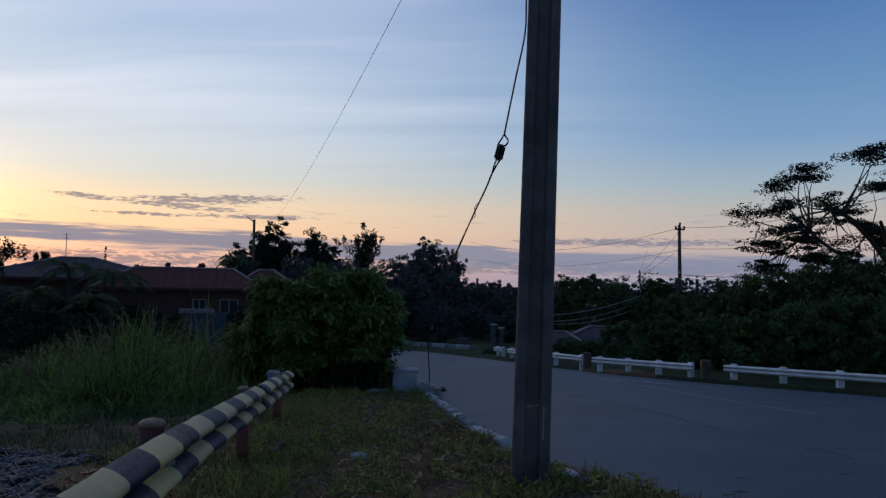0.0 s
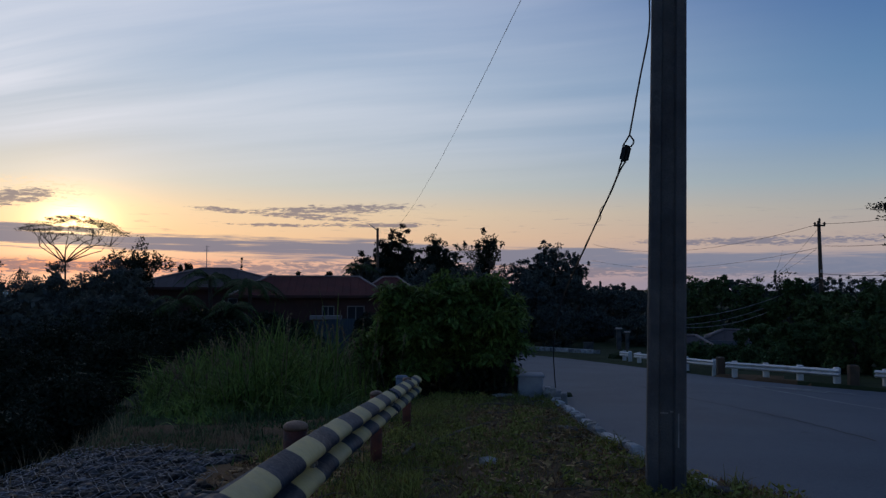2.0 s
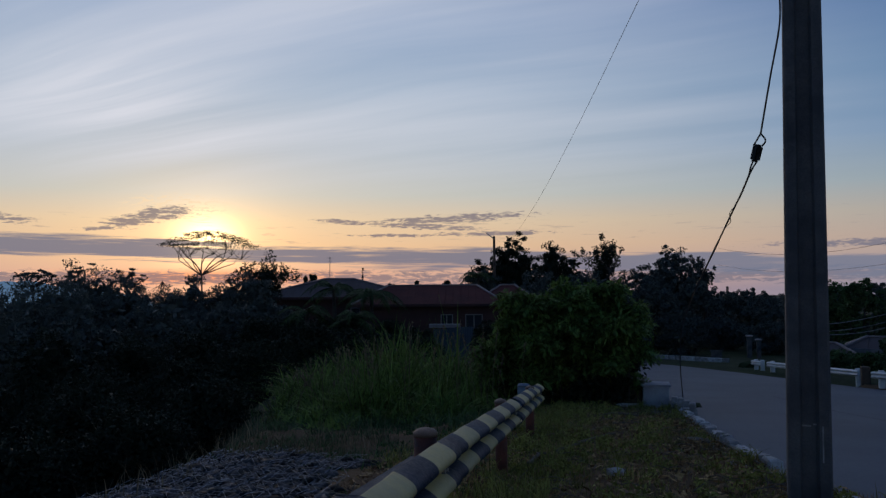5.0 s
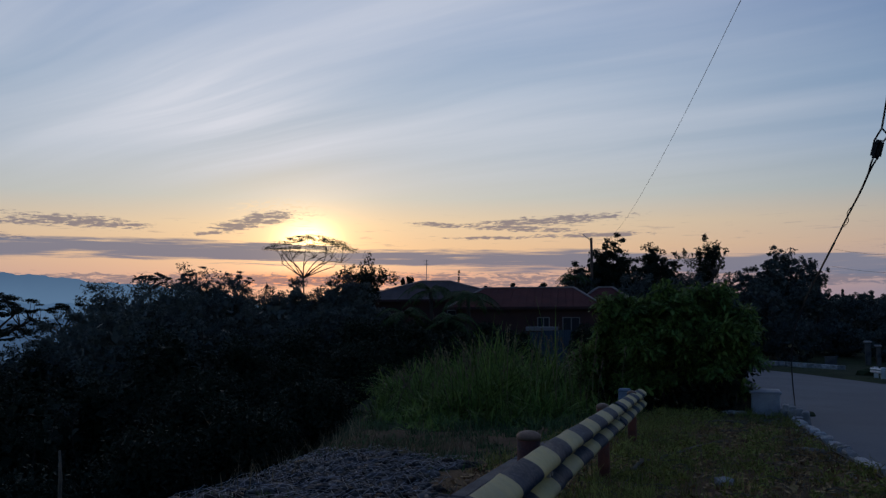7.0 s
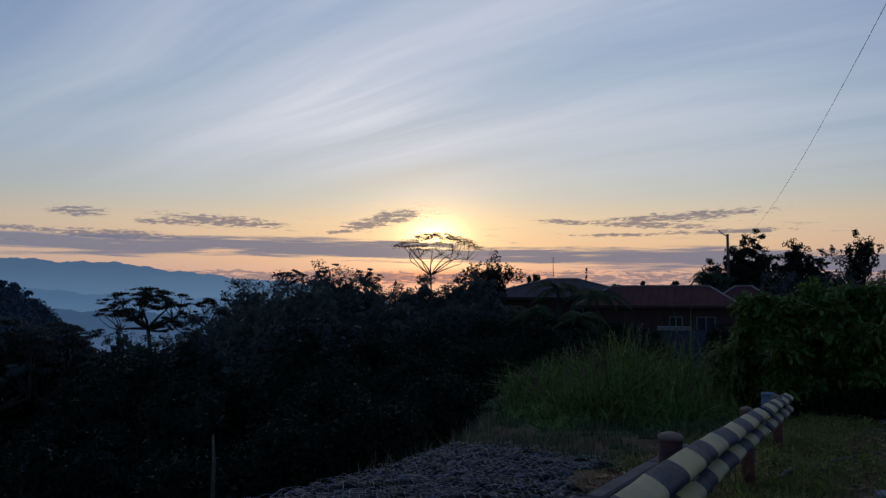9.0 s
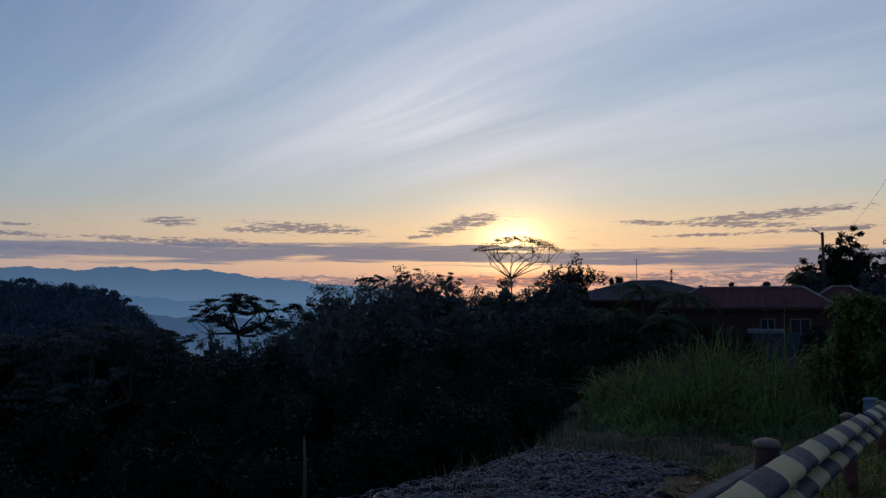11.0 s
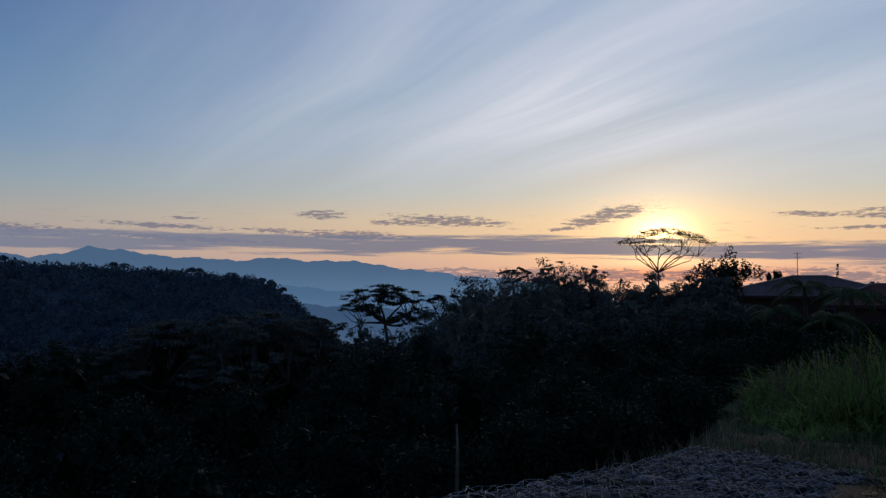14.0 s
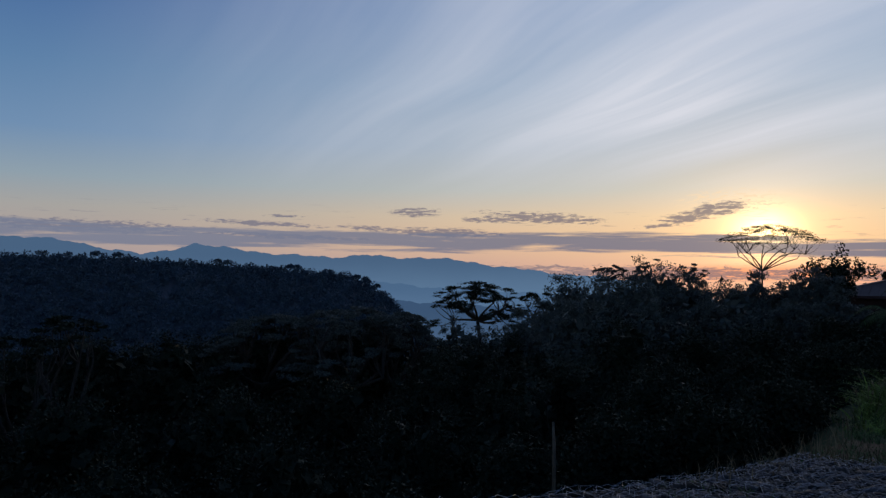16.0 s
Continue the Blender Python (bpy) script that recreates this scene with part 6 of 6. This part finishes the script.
for k in range(120):
    y = rng.uniform(3.2, 18)
    x = rng.uniform(float(rail_x(y)) - 0.4, float(np.interp(y, NEAR[:, 1], NEAR[:, 0])) - 0.3)
    r = 0.05 + 0.3 * rng.random() ** 2.2
    n = int(60 * r / 0.12)
    c = unit(n, rng) * r * rng.random((n, 1)) ** 0.5
    c[:, 2] = np.abs(c[:, 2]) * 0.9
    tuft_p.append(c + (x, y, ground_at(x, y)))
for k in range(30):
    x, y = PX + rng.normal(0.1, 0.4), PY + rng.normal(-0.1, 0.35)
    x = min(x, float(np.interp(y, NEAR[:, 1], NEAR[:, 0])) - 0.15)
    c = unit(60, rng) * 0.14 * rng.random((60, 1)) ** 0.5
    c[:, 2] = np.abs(c[:, 2])
    tuft_p.append(c + (x, y, ground_at(x, y)))
v, f = leaf_quads(np.concatenate(tuft_p), 0.055, 0.022, rng, -0.2)
tagged(part("verge_weeds", (v, f), M_GRASS), "low leafy weeds in the cut grass", "weeds", kind="stuff")


def in_edge(x, y):
    e = edge_x(y)
    return (x > e - 1.6) & (x < e + 0.5)


pts = scatter(800, rng, in_edge, (-13, -4, 6, 17))
clump = scatter(420, rng, lambda x, y: (np.abs(x + 5.6 + 0.5 * wander(x, y)) < 1.1) & (np.abs(y - 10.4) < 1.1), (-7.5, -4, 9, 12))
pts = np.concatenate([pts, clump])
v, f = blades(pts, 0.1 + 0.45 * rng.random(len(pts)) ** 2, rng.uniform(0.006, 0.022, len(pts)), rng, 0.9, 3)
tagged(part("edge_weeds", (v, f), M_SEED), "grey dry weeds along the broken edge of the slope", "weeds", kind="stuff")


def in_rough(x, y):
    a = np.degrees(np.arctan2(-x, y))
    d = np.hypot(x, y)
    return (x < rail_x(y) - 0.3) & (x > edge_x(y)) & ~in_gravel(x, y) & (d < 19) & (y > 2)


pts = scatter(16000, rng, in_rough, (-13, -1, 2, 19))
pts = pts[wander(pts[:, 0] * 1.1 + 2, pts[:, 1] * 1.1) + rng.normal(0, 0.15, len(pts)) > -0.1]
extra = scatter(500, rng, in_gravel, (-8, -2, 2, 10.5))
pts = np.concatenate([pts, np.repeat(extra[wander(extra[:, 0] * 0.9, extra[:, 1] * 0.9) > 0.25], 9, 0)])
pts[:, :2] += rng.normal(0, 0.05, (len(pts), 2))
pat = wander(pts[:, 0] * 0.7, pts[:, 1] * 0.7)
v, f = blades(pts, rng.uniform(0.03, 0.14, len(pts)) * (1 + 0.7 * pat), rng.uniform(0.008, 0.024, len(pts)), rng, 1.3, 2)
tagged(part("rough_grass", (v, f), M_LEAF), "rough low grass between gravel and reeds", "grass", kind="stuff")

tuss = scatter(220, rng, in_rough, (-13, -1, 5, 19))
per = 24
foot_ = np.repeat(tuss, per, 0) + np.concatenate([rng.normal(0, 0.10, (220 * per, 2)), np.zeros((220 * per, 1))], 1)
far_ = np.clip((np.hypot(foot_[:, 0], foot_[:, 1]) - 6) / 9, 0.25, 1.0)
v, f = blades(foot_, np.repeat(rng.uniform(0.08, 0.4, 220), per) * rng.uniform(0.4, 1.2, 220 * per) * far_, rng.uniform(0.012, 0.04, 220 * per), rng, 1.4, 4)
tagged(part("grass_tussocks", (v, f), M_LEAF), "green tussocks of grass before the reeds", "grass", kind="stuff")
# clippings and twigs on the verge
at_ = scatter(420, rng, on_verge, (-4, 4, 2.5, 17))
bits = []
for x, y, z in at_:
    ln, a = rng.uniform(0.08, 0.42), rng.uniform(0, 6.28)
    bits.append(tube([(x, y, z + 0.05), (x + math.cos(a) * ln * 0.5, y + math.sin(a) * ln * 0.5, z + 0.05 + rng.uniform(0, 0.05)), (x + math.cos(a + 0.3) * ln, y + math.sin(a + 0.3) * ln, z + 0.045)], [0.007, 0.006, 0.003], 4, False))
tagged(part("twig_litter", (*join(bits),), M_TWIG), "thin dry twigs and clippings strewn over the verge", "litter", kind="stuff")

# fallen sticks
for a0, d0, a1, d1 in ((10.6, 9.4, 5.9, 12.0), (12.5, 8.6, 11.0, 9.4), (4.0, 15.5, 7.5, 15.0)):
    (x0, y0), (x1, y1) = spot(a0, d0), spot(a1, d1)
    p = [(x0 + (x1 - x0) * s + rng.normal(0, 0.03), y0 + (y1 - y0) * s, ground_at(x0 + (x1 - x0) * s, y0 + (y1 - y0) * s) + 0.04 + 0.05 * math.sin(3 * s)) for s in np.linspace(0, 1, 9)]
    tagged(part("fallen_branch", (*tube(p, [0.024 - 0.002 * i for i in range(9)], 6), True), M_TWIG), "thin fallen branch lying on the verge", "branch", "fallen branches")
x, y = -6.85, 5.13
z = -0.5
foot = ground_at(x, y) - 0.15
tagged(part("dead_stake", (*tube([(x, y, foot), (x + 0.02, y, z + 0.2), (x, y, -0.02)], [0.024, 0.02, 0.012], 7), True), M_TWIG), "pale dead stake standing on the slope", "stake")

# ---- stone mattress under wire mesh ----
mattress = thing("stone_mattress", "bed of grey stones held under wire mesh", "gravel bed", (0, 0, 0), kind="structure")
pts = scatter(12500, rng, in_gravel, (-8, -2, 0.5, 11.5))
order = np.argsort(np.hypot(pts[:, 0] + 4.6, pts[:, 1] - 7.0) + rng.uniform(0, 3.0, len(pts)))
base_v = [np.array([tuple(v.co) for v in me.vertices]) for me in ROCKS]
base_f = [np.array([tuple(p.vertices) for p in me.polygons]) for me in ROCKS]
PALE = [me.copy() for me in ROCKS]
for me in PALE:
    me.materials.clear()
    me.materials.append(M_STONE_PALE)
vs, fs, o = [], [], 0
for rank, i in enumerate(order):
    x, y, z = pts[i]
    size = float(np.clip(rng.lognormal(-3.0, 0.5), 0.03, 0.22))
    k = int(rng.integers(10))
    m = pose(x, y, z + 0.02 + size * 0.12, rng.normal(0, 14), rng.normal(0, 14), rng.uniform(0, 360)) @ Matrix.Diagonal((size * rng.uniform(0.9, 1.5), size, size, 1))
    if rank < 300:
        ob = part("stone", PALE[k] if rank % 6 == 0 else ROCKS[k], None, mattress)
        ob.matrix_world = m
    else:
        mm = np.array(m)
        vs.append(base_v[k] @ mm[:3, :3].T + mm[:3, 3])
        fs.append(base_f[k] + o)
        o += len(base_v[k])
tagged(part("stones", (np.concatenate(vs), np.concatenate(fs)), M_STONES, mattress), "grey stones", "", "", "stuff")
strands = []
for k in range(46):
    off = k * 0.115
    line = []
    for j in range(150):
        y = -1.5 + j * 0.105
        x = float(gravel_right(y)) - off + (0.045 if (j + k) % 2 else -0.045)
        if in_gravel(np.array([x]), np.array([y]))[0] or (line and x > edge_x(y) - 1.0 and y < 9.0 + 0.45 * (-x - 4.5)):
            line.append((x, y, ground_at(x, y) + 0.07 + 0.05 * float(wander(x * 4.3, y * 4.3)) + 0.03 * math.sin(j * 2.1 + k * 1.7)))
    if len(line) > 3:
        strands.append(tube(line, 0.0019, 3, False))
part("wire_mesh", (*join(strands),), M_WIRE, mattress, "thin galvanised wire mesh")
